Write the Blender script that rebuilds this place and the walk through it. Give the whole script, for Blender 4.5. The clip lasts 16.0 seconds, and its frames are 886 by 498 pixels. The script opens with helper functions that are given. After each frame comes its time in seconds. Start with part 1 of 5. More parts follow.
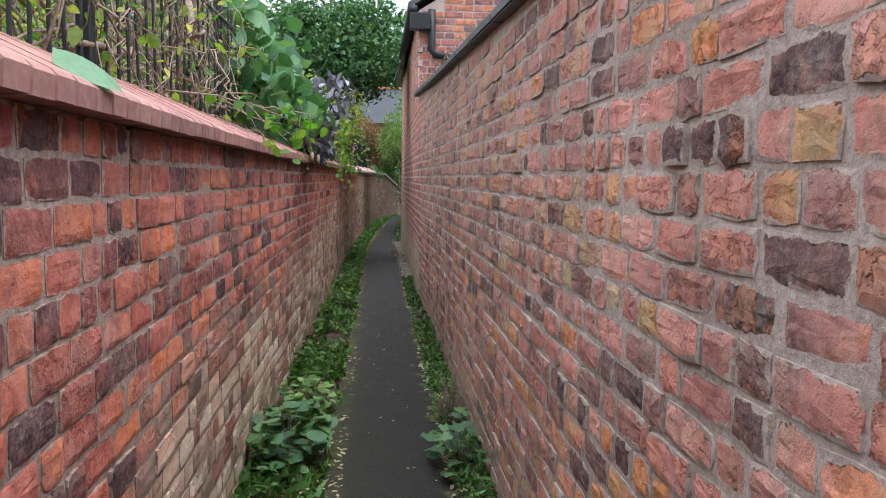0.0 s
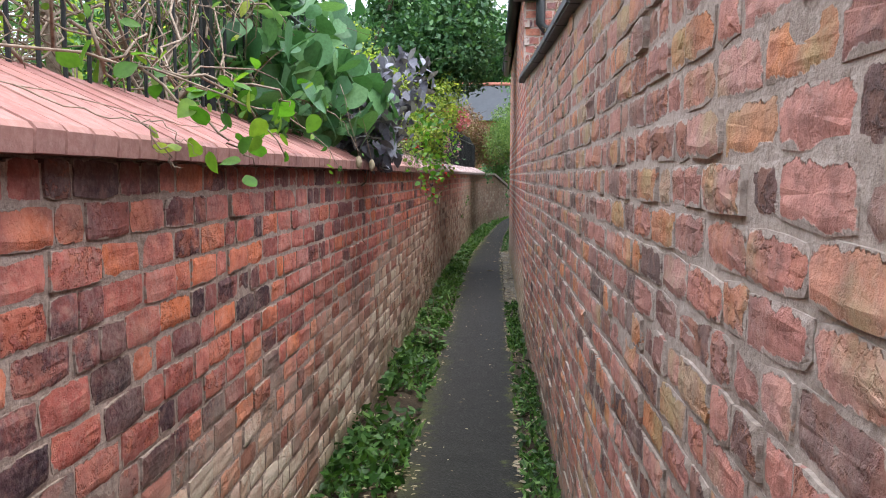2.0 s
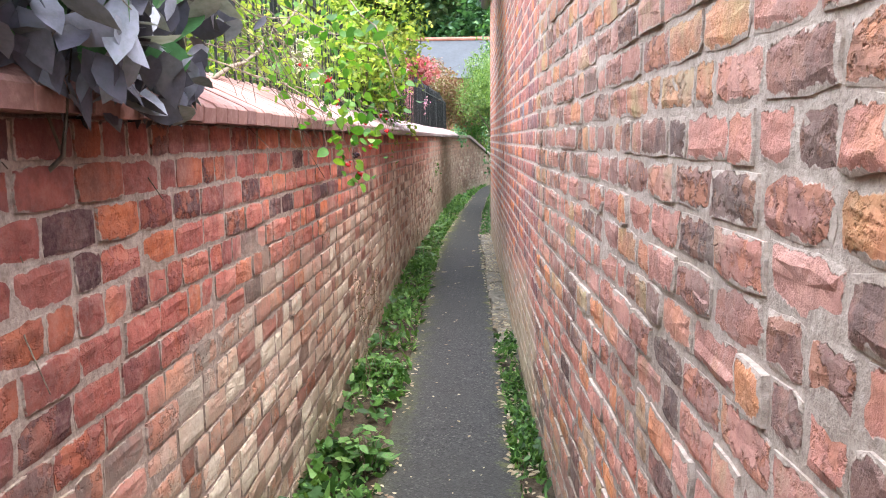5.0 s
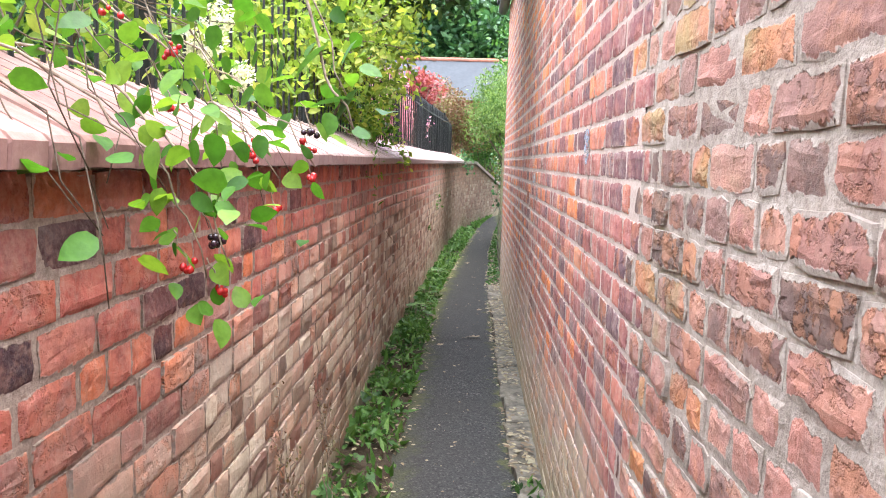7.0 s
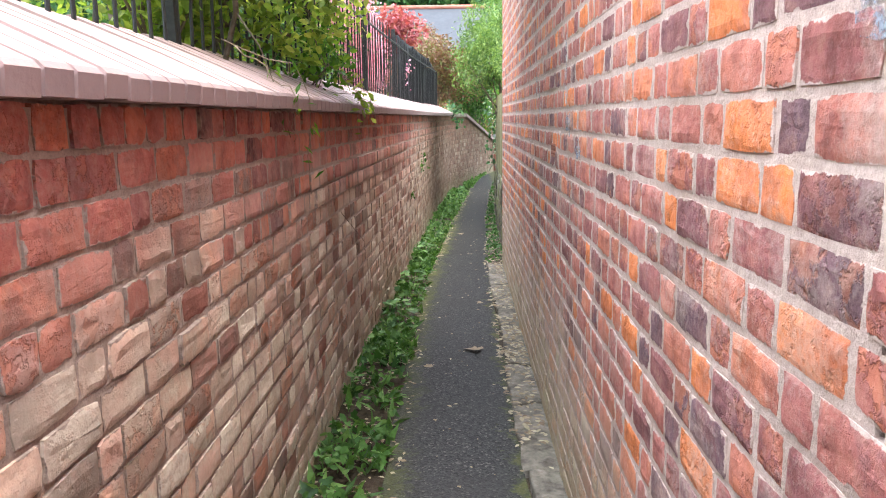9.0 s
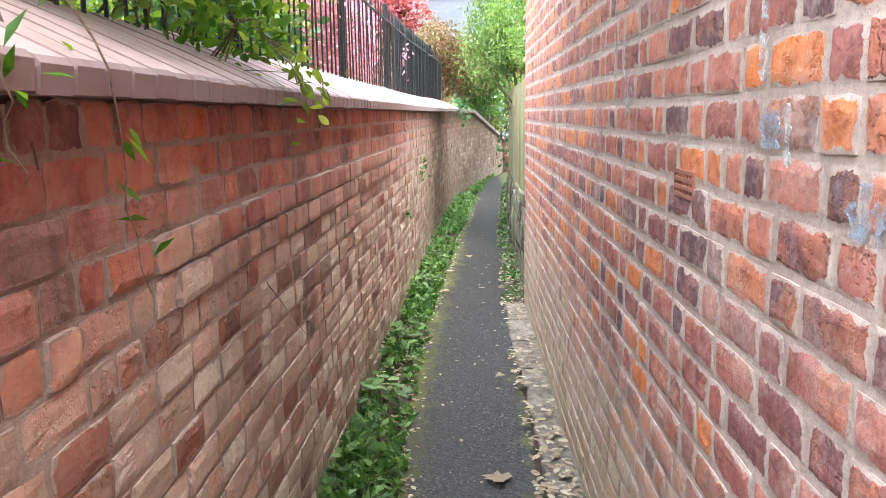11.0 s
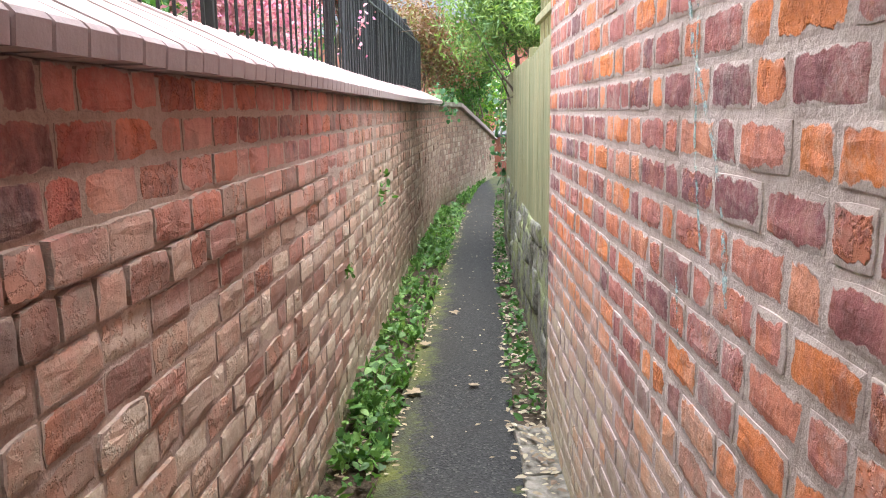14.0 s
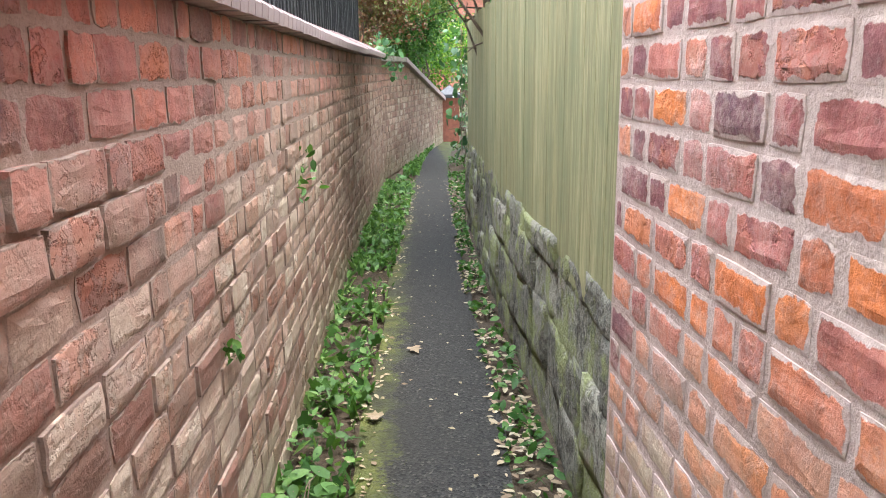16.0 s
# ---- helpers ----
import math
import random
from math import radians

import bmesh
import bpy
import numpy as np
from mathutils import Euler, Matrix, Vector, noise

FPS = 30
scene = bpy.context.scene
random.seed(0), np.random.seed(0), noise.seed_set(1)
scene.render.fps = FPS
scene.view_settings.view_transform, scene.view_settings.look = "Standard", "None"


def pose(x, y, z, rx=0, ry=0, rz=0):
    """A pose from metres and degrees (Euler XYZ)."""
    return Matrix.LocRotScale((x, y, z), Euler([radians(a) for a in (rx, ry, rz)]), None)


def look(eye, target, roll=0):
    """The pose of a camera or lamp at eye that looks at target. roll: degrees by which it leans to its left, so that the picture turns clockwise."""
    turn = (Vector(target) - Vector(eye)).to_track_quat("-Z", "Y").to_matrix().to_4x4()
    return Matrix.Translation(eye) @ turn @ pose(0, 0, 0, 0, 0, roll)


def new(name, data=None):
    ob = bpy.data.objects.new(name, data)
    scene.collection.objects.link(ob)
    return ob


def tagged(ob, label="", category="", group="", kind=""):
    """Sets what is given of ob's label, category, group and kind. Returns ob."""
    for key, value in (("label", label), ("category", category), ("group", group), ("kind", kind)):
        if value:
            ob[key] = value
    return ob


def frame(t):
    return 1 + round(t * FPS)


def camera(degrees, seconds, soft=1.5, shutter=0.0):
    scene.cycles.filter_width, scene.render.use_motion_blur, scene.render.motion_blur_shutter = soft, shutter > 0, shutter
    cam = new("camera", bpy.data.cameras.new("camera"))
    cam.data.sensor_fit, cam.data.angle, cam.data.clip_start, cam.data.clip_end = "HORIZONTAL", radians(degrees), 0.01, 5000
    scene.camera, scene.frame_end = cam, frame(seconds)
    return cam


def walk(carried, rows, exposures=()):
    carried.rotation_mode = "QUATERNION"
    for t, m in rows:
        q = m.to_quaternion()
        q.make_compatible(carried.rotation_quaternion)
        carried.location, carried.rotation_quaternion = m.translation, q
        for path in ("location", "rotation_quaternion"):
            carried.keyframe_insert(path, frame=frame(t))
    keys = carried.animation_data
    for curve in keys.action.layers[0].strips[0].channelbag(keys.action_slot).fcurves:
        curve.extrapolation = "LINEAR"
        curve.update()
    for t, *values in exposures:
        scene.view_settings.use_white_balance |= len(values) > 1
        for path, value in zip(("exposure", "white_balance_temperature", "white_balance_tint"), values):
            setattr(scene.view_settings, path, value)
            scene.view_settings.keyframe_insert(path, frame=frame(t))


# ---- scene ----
cam = camera(60.26, 16.0, soft=1.05)
# seconds, eye x, y, z, yaw, pitch, lean to the left
ROWS = [
    (0, 0.487, 0.000, 1.266, -4.96, -5.25, 0.71),
    (0.5, 0.586, 0.389, 1.291, -0.96, -4.66, 0.41),
    (1, 0.555, 0.812, 1.294, 0.85, -4.40, 0.36),
    (1.5, 0.645, 1.166, 1.339, 3.22, -4.94, 0.73),
    (2, 0.664, 1.601, 1.341, 3.70, -5.48, 0.13),
    (2.5, 0.618, 2.077, 1.351, 2.87, -6.31, -0.22),
    (3, 0.599, 2.554, 1.346, 2.41, -7.07, -1.03),
    (5.5, 0.620, 4.942, 1.325, 1.27, -8.20, -0.19),
    (6, 0.603, 5.407, 1.361, 1.33, -7.28, 1.24),
    (6.5, 0.624, 5.834, 1.401, 2.14, -6.52, 1.37),
    (7, 0.574, 6.262, 1.397, 1.82, -6.54, 1.69),
    (7.5, 0.612, 6.711, 1.366, 1.87, -7.26, -0.04),
    (8, 0.612, 7.122, 1.353, 1.43, -8.38, -0.91),
    (10.5, 0.489, 9.202, 1.325, 1.08, -10.16, -0.35),
    (11, 0.531, 9.579, 1.342, 1.62, -10.03, -0.77),
    (11.5, 0.543, 9.959, 1.351, 1.67, -9.94, -0.41),
    (12, 0.521, 10.352, 1.358, 1.19, -9.92, -0.34),
    (12.5, 0.541, 10.734, 1.338, 1.19, -9.84, -0.27),
    (13, 0.515, 11.119, 1.304, 0.47, -9.63, -0.29),
    (13.5, 0.553, 11.494, 1.281, 0.74, -9.52, -0.54),
    (14, 0.569, 11.870, 1.295, 0.74, -10.23, -0.74),
    (14.5, 0.551, 12.226, 1.300, 0.29, -11.02, 0.24),
    (15, 0.576, 12.567, 1.284, -0.18, -11.38, -0.12),
    (15.5, 0.519, 12.973, 1.260, -2.33, -12.32, -0.36),
    (16, 0.498, 13.386, 1.234, -3.74, -13.09, -0.71),
]


def aim(x, y, z, yaw, pitch, lean):
    a, b = radians(yaw), radians(pitch)
    way = Vector((-math.sin(a) * math.cos(b), math.cos(a) * math.cos(b), math.sin(b)))
    eye = Vector((x, y, z))
    return look(eye, eye + way, lean)


EXPOSURES = [(0, 0.97), (0.5, 0.83), (1.0, 0.98), (1.5, 1.08), (3.2, 1.55), (4.4, 2.0), (5.3, 2.4), (6.0, 2.65), (6.5, 2.55), (7.0, 2.3), (7.5, 1.95), (8.2, 2.0), (10.5, 2.7), (12.5, 2.68), (13, 2.47), (14, 2.4), (16, 2.3)]
walk(cam, [(r[0], aim(*r[1:])) for r in ROWS], EXPOSURES)

# ---- world and sun: a bright overcast day ----
world = bpy.data.worlds.new("overcast_sky")
world.use_nodes = True
scene.world = world
wn = world.node_tree.nodes
wl = world.node_tree.links
wn.clear()
w_out = wn.new("ShaderNodeOutputWorld")
w_bg = wn.new("ShaderNodeBackground")
w_sky = wn.new("ShaderNodeTexSky")
w_sky.sky_type = "NISHITA"
w_sky.sun_disc = False
w_sky.sun_elevation = radians(78)
w_sky.sun_rotation = radians(100)
w_sky.dust_density = 5.0
w_sky.air_density = 1.2
w_mix = wn.new("ShaderNodeMix")
w_mix.data_type = "RGBA"
w_mix.inputs[0].default_value = 0.75
w_mix.inputs[7].default_value = (8.3, 9.2, 10.8, 1)   # cloud cover
wl.new(w_sky.outputs[0], w_mix.inputs[6])
# an overcast sky is about three times as bright overhead as at the horizon
w_co = wn.new("ShaderNodeTexCoord")
w_sep = wn.new("ShaderNodeSeparateXYZ")
wl.new(w_co.outputs["Generated"], w_sep.inputs[0])
w_map = wn.new("ShaderNodeMapRange")
w_map.inputs[1].default_value = 0.0
w_map.inputs[2].default_value = 1.0
w_map.inputs[3].default_value = 0.40
w_map.inputs[4].default_value = 2.10
wl.new(w_sep.outputs[2], w_map.inputs[0])
w_mul = wn.new("ShaderNodeMath")
w_mul.operation = "MULTIPLY"
w_mul.inputs[1].default_value = 0.15
wl.new(w_map.outputs[0], w_mul.inputs[0])
wl.new(w_mix.outputs[2], w_bg.inputs[0])
wl.new(w_mul.outputs[0], w_bg.inputs[1])
wl.new(w_bg.outputs[0], w_out.inputs[0])
sun = new("sun", bpy.data.lights.new("sun", "SUN"))
sun.data.energy = 0.9
sun.data.angle = radians(40)
sun.data.color = (1.0, 0.97, 0.93)
sun.matrix_world = look((4, 5, 20), (0.6, 6.0, 3.0))


# ---- small helpers ----
RNG = np.random.default_rng(7)


def material(name, rough=0.85):
    m = bpy.data.materials.new(name)
    m.use_nodes = True
    n, l = m.node_tree.nodes, m.node_tree.links
    p = n["Principled BSDF"]
    p.inputs["Roughness"].default_value = rough
    p.inputs["Specular IOR Level"].default_value = 0.25
    return m, n, l, p


def nd(n, kind, **kw):
    q = n.new("ShaderNode" + kind)
    for k, v in kw.items():
        setattr(q, k, v)
    return q


def noise_tex(n, l, co, scale, detail=4.0, rough=0.55):
    q = nd(n, "TexNoise")
    q.inputs["Scale"].default_value = scale
    q.inputs["Detail"].default_value = detail
    q.inputs["Roughness"].default_value = rough
    l.new(co, q.inputs["Vector"])
    return q.outputs["Fac"]


def ramp(n, l, fac, stops, mode="LINEAR"):
    q = nd(n, "ValToRGB")
    e = q.color_ramp
    e.interpolation = mode
    while len(e.elements) < len(stops):
        e.elements.new(0.5)
    for el, (pos, col) in zip(e.elements, stops):
        el.position = pos
        el.color = (*col, 1)
    l.new(fac, q.inputs[0])
    return q.outputs[0]


def maprange(n, l, v, a, b, c=0.0, d=1.0):
    q = nd(n, "MapRange")
    for i, x in enumerate((a, b, c, d)):
        q.inputs[i + 1].default_value = x
    l.new(v, q.inputs[0])
    return q.outputs[0]


def calc(n, l, op, a, b=None):
    q = nd(n, "Math", operation=op)
    for i, v in enumerate((a, b)):
        if v is None:
            continue
        if isinstance(v, (int, float)):
            q.inputs[i].default_value = v
        else:
            l.new(v, q.inputs[i])
    return q.outputs[0]


def mixcol(n, l, fac, a, b, blend="MIX"):
    q = nd(n, "Mix", data_type="RGBA", blend_type=blend)
    for i, v in ((0, fac), (6, a), (7, b)):
        if isinstance(v, (int, float)):
            q.inputs[i].default_value = v
        elif isinstance(v, tuple):
            q.inputs[i].default_value = (*v, 1)
        else:
            l.new(v, q.inputs[i])
    return q.outputs[2]


def bump(n, l, p, height, strength=0.4, dist=0.01):
    q = nd(n, "Bump")
    q.inputs["Strength"].default_value = strength
    q.inputs["Distance"].default_value = dist
    l.new(height, q.inputs["Height"])
    l.new(q.outputs[0], p.inputs["Normal"])


def world_pos(n):
    return nd(n, "NewGeometry").outputs["Position"]


def piece_random(n, l):
    """A number for each piece, be it an object of its own or an island of a joined mesh."""
    s = calc(n, l, "ADD", nd(n, "ObjectInfo").outputs["Random"], nd(n, "NewGeometry").outputs["Random Per Island"])
    return calc(n, l, "FRACT", s)


def calc_shift(n, l, co, r):
    """The place, moved by another step for each piece."""
    v = nd(n, "VectorMath")
    v.operation = "ADD"
    c = nd(n, "CombineXYZ")
    for k in range(3):
        l.new(calc(n, l, "MULTIPLY", r, 37.0 + 11 * k), c.inputs[k])
    l.new(co, v.inputs[0])
    l.new(c.outputs[0], v.inputs[1])
    return v.outputs[0]


def mortar_colour(n, l, co, sep, a, b, late=None):
    """Sandy lime mortar: two close colours, grit, soot in broad patches; late: another tint further along the alley."""
    f = noise_tex(n, l, co, 55, 6, 0.7)
    g = noise_tex(n, l, co, 2.1, 5, 0.65)
    grit = noise_tex(n, l, co, 210, 2, 0.5)
    col = mixcol(n, l, maprange(n, l, f, 0.32, 0.68), a, b)
    if late:
        ya, yb, tint = late
        col = mixcol(n, l, maprange(n, l, calc(n, l, "ADD", sep.outputs[1], calc(n, l, "MULTIPLY", g, 2.0)), ya, yb, 0, 0.85), col, mixcol(n, l, maprange(n, l, f, 0.3, 0.7), tint, b))
    col = mixcol(n, l, maprange(n, l, g, 0.44, 0.66, 0, 0.6), col, mixcol(n, l, 1.0, col, (0.55, 0.50, 0.46), "MULTIPLY"))
    col = mixcol(n, l, maprange(n, l, grit, 0.60, 0.70, 0, 0.4), col, mixcol(n, l, 1.0, col, (0.45, 0.42, 0.40), "MULTIPLY"))
    return col, calc(n, l, "ADD", calc(n, l, "MULTIPLY", f, 0.7), calc(n, l, "MULTIPLY", grit, 0.2))


def mortar_material(name, a, b, late=None, foot=None, veil=()):
    m, n, l, p = material(name, 0.95)
    p.inputs["Specular IOR Level"].default_value = 0.1
    co = world_pos(n)
    sep = nd(n, "SeparateXYZ")
    l.new(co, sep.inputs[0])
    col, h = mortar_colour(n, l, co, sep, a, b, late)
    # Tints along the alley; the dark one puts far-end shade into the mortar.
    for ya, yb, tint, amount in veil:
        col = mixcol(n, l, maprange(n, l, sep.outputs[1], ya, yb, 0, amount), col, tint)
    if foot:
        col = mixcol(n, l, maprange(n, l, calc(n, l, "ADD", sep.outputs[2], calc(n, l, "MULTIPLY", noise_tex(n, l, co, 2.5, 5, 0.65), 0.5)), foot[1] + 0.25, foot[0] + 0.25, 0, foot[3]), col, foot[2])
    l.new(col, p.inputs["Base Color"])
    bump(n, l, p, h, 0.8, 0.008)
    return m


def calc_stretch(n, l, co, scale):
    q = nd(n, "Mapping")
    q.inputs["Scale"].default_value = scale
    l.new(co, q.inputs[0])
    return q.outputs[0]


def brick_material(name, palette, mortar, salt=None, top_dark=None, foot=None, rough=0.92, relief=0.8, smear=((0.42, 0.36, 0.31), 0.6), patch_low=0.15, veil=None, salt_far=None, moss=0.0,
                   cover=0.30, ragged=1.0, cluster=0.5, drift=None, spall=0.5, late=None, step=0.3, bloom=None, darkened=None):
    """Fired clay: a colour for each brick, mottled grain, pits and broken skins, lime salts, darker tops and stretches,
    with mortar dragged unevenly over the rims (the mesh carries 'rim': 0 at the joint, 1 well inside)."""
    m, n, l, p = material(name, rough)
    p.inputs["Specular IOR Level"].default_value = 0.12
    co = world_pos(n)
    sep = nd(n, "SeparateXYZ")
    l.new(co, sep.inputs[0])
    z = sep.outputs[2]
    r = piece_random(n, l)
    own = calc_shift(n, l, co, r)
    fine = noise_tex(n, l, co, 75, 6, 0.75)
    mid = noise_tex(n, l, own, 24, 5, 0.65)
    wide = noise_tex(n, l, co, 5, 5, 0.6)
    big = noise_tex(n, l, co, 1.1, 3, 0.6)
    # neighbours lean to one tone: whole patches are darker or brighter
    lot = noise_tex(n, l, co, 1.7, 3, 0.55)
    tone_r = calc(n, l, "ADD", r, calc(n, l, "MULTIPLY", calc(n, l, "SUBTRACT", lot, 0.5), 1.3 * cluster))
    if drift:
        tone_r = calc(n, l, "ADD", tone_r, maprange(n, l, sep.outputs[1], *drift))
    col = ramp(n, l, tone_r, palette)
    r3 = calc(n, l, "FRACT", calc(n, l, "MULTIPLY", r, 11.7))
    # a second tone that covers part of a brick
    tone = noise_tex(n, l, own, 9, 5, 0.65)
    col = mixcol(n, l, maprange(n, l, tone, 0.50, 0.58, 0, 0.38), col, ramp(n, l, calc(n, l, "FRACT", calc(n, l, "MULTIPLY", r, 5.3)), palette))
    col = mixcol(n, l, maprange(n, l, mid, 0.48, 0.62, 0, 0.6), col, mixcol(n, l, 1.0, col, (0.48, 0.44, 0.45), "MULTIPLY"))
    col = mixcol(n, l, maprange(n, l, mid, 0.46, 0.34, 0, 0.35), col, mixcol(n, l, 0.6, col, (0.60, 0.34, 0.24)))
    col = mixcol(n, l, maprange(n, l, fine, 0.42, 0.70, 0.0, 0.25), col, mixcol(n, l, 0.5, col, (0.58, 0.44, 0.38)))
    if bloom:
        ya, yb, tint, amount = bloom
        run_b = noise_tex(n, l, calc_stretch(n, l, co, (9, 9, 1.6)), 1.0, 5, 0.65)
        col = mixcol(n, l, calc(n, l, "MULTIPLY", maprange(n, l, sep.outputs[1], ya, yb), maprange(n, l, run_b, 0.38, 0.64, 0.0, amount)), col, tint)
    if salt:
        z0, z1, tint, amount = salt
        edge = calc(n, l, "ADD", z, calc(n, l, "MULTIPLY", calc(n, l, "SUBTRACT", big, 0.5), 0.9))
        if salt_far:
            edge = calc(n, l, "SUBTRACT", edge, maprange(n, l, sep.outputs[1], salt_far[0], salt_far[1], 0, salt_far[2]))
        zone = maprange(n, l, edge, z1, z0)
        r2 = calc(n, l, "FRACT", calc(n, l, "MULTIPLY", r, 7.31))
        patch = maprange(n, l, calc(n, l, "ADD", calc(n, l, "MULTIPLY", mid, 0.9), calc(n, l, "MULTIPLY", r2, 0.55)), 0.42, 0.78, patch_low, 1.0)
        tint2 = ramp(n, l, calc(n, l, "FRACT", calc(n, l, "MULTIPLY", r, 3.7)), tint)
        tint2 = mixcol(n, l, maprange(n, l, fine, 0.40, 0.66, 0, 0.5), tint2, mixcol(n, l, 1.0, tint2, (0.52, 0.46, 0.42), "MULTIPLY"))
        col = mixcol(n, l, calc(n, l, "MULTIPLY", calc(n, l, "MULTIPLY", zone, patch), amount), col, tint2)
    lime = maprange(n, l, calc(n, l, "ADD", calc(n, l, "MULTIPLY", wide, 0.65), calc(n, l, "MULTIPLY", fine, 0.35)), 0.50, 0.68, 0, smear[1])
    col = mixcol(n, l, lime, col, smear[0])
    # A darker tint towards the top, along part of the wall.
    if top_dark:
        z0, z1, tint, amount, ya, yb = top_dark
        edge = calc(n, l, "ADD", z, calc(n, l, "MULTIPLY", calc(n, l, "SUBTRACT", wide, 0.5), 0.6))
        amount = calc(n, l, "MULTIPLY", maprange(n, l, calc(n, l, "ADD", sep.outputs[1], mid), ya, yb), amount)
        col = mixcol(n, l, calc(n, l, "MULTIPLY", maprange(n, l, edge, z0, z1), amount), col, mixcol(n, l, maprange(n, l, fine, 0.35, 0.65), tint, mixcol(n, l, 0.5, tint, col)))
    if moss:
        col = mixcol(n, l, maprange(n, l, calc(n, l, "ADD", calc(n, l, "MULTIPLY", r, 0.35), wide), 0.80, 0.95, 0, moss), col, mixcol(n, l, fine, (0.22, 0.19, 0.07), (0.50, 0.46, 0.17)))
    # broad weather stains that run over many bricks
    run = nd(n, "Mapping")
    run.inputs["Scale"].default_value = (1.6, 1.6, 0.75)
    l.new(co, run.inputs[0])
    stain = noise_tex(n, l, run.outputs[0], 1.3, 6, 0.68)
    col = mixcol(n, l, maprange(n, l, stain, 0.50, 0.64, 0, 0.5), col, mixcol(n, l, 1.0, col, (0.50, 0.45, 0.44), "MULTIPLY"))
    # A darker stretch of wall, strongest high up.
    if darkened:
        ya, ym, yb, tint, amount = darkened
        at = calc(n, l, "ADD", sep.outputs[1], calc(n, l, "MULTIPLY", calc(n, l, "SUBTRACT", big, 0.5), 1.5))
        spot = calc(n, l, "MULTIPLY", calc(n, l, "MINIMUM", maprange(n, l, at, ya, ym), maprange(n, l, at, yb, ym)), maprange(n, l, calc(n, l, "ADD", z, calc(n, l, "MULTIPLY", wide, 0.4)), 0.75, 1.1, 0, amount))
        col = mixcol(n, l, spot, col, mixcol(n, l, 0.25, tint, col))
    # broken skin: ledges and pits, worst on some bricks
    ledge = maprange(n, l, noise_tex(n, l, own, 15, 6, 0.7), 0.50, 0.54)
    pit = maprange(n, l, noise_tex(n, l, own, 42, 4, 0.6), 0.57, 0.67)
    worst = maprange(n, l, r3, 1.0 - spall, 1.0, 0.12, 1.0)
    h = calc(n, l, "ADD", calc(n, l, "MULTIPLY", fine, 0.28), calc(n, l, "MULTIPLY", mid, 0.35))
    h = calc(n, l, "SUBTRACT", h, calc(n, l, "MULTIPLY", worst, calc(n, l, "ADD", calc(n, l, "MULTIPLY", ledge, 0.55), calc(n, l, "MULTIPLY", pit, 0.6))))
    col = mixcol(n, l, calc(n, l, "MULTIPLY", calc(n, l, "MULTIPLY", worst, ledge), 0.5), col, mixcol(n, l, 0.55, col, palette[-2][1]))
    # mortar over the rim
    rim = nd(n, "Attribute", attribute_name="rim").outputs["Fac"]
    wob = calc(n, l, "ADD", calc(n, l, "MULTIPLY", calc(n, l, "SUBTRACT", noise_tex(n, l, co, 26, 4, 0.6), 0.5), 2.6 * ragged), calc(n, l, "MULTIPLY", calc(n, l, "SUBTRACT", wide, 0.5), 1.2 * ragged))
    lap = maprange(n, l, sep.outputs[1], *cover) if isinstance(cover, tuple) else cover
    bare = maprange(n, l, calc(n, l, "SUBTRACT", calc(n, l, "ADD", rim, wob), lap), -0.05, 0.05)
    mcol, mh = mortar_colour(n, l, co, sep, mortar[0], mortar[1], late)
    col = mixcol(n, l, bare, mcol, col)
    # pale bloom, then far-end shade put into the colour, over brick and joint
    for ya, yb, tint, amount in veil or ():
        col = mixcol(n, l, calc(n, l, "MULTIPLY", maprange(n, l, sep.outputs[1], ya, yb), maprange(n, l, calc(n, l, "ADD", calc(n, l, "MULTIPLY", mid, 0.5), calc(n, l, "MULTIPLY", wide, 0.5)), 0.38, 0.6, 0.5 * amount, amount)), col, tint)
    if foot:
        z0, z1, tint, amount = foot
        edge = calc(n, l, "ADD", calc(n, l, "ADD", z, calc(n, l, "MULTIPLY", calc(n, l, "SUBTRACT", big, 0.5), 0.9)), calc(n, l, "MULTIPLY", calc(n, l, "SUBTRACT", wide, 0.5), 0.4))
        col = mixcol(n, l, calc(n, l, "MULTIPLY", maprange(n, l, edge, z1, z0), amount), col, mixcol(n, l, maprange(n, l, fine, 0.35, 0.65), tint, mixcol(n, l, 1.0, tint, (0.6, 0.58, 0.5), "MULTIPLY")))
    l.new(col, p.inputs["Base Color"])
    height = nd(n, "Mix")
    l.new(bare, height.inputs[0])
    l.new(calc(n, l, "MULTIPLY", mh, 0.5), height.inputs[2])
    l.new(calc(n, l, "ADD", h, step), height.inputs[3])
    bump(n, l, p, height.outputs[0], relief, 0.011)
    return m


def plain_material(name, a, b, scale=20, rough=0.85, relief=0.3, dist=0.006, metal=0.0, big=1.3, dark=0.75):
    """Two close colours mottled at two scales."""
    m, n, l, p = material(name, rough)
    co = world_pos(n)
    f = noise_tex(n, l, co, scale, 6, 0.65)
    g = noise_tex(n, l, co, big, 4, 0.6)
    col = mixcol(n, l, maprange(n, l, f, 0.3, 0.7), a, b)
    col = mixcol(n, l, maprange(n, l, g, 0.4, 0.7, 0, 0.8), col, mixcol(n, l, 1.0, col, (dark, dark, dark), "MULTIPLY"))
    l.new(col, p.inputs["Base Color"])
    p.inputs["Metallic"].default_value = metal
    bump(n, l, p, f, relief, dist)
    return m


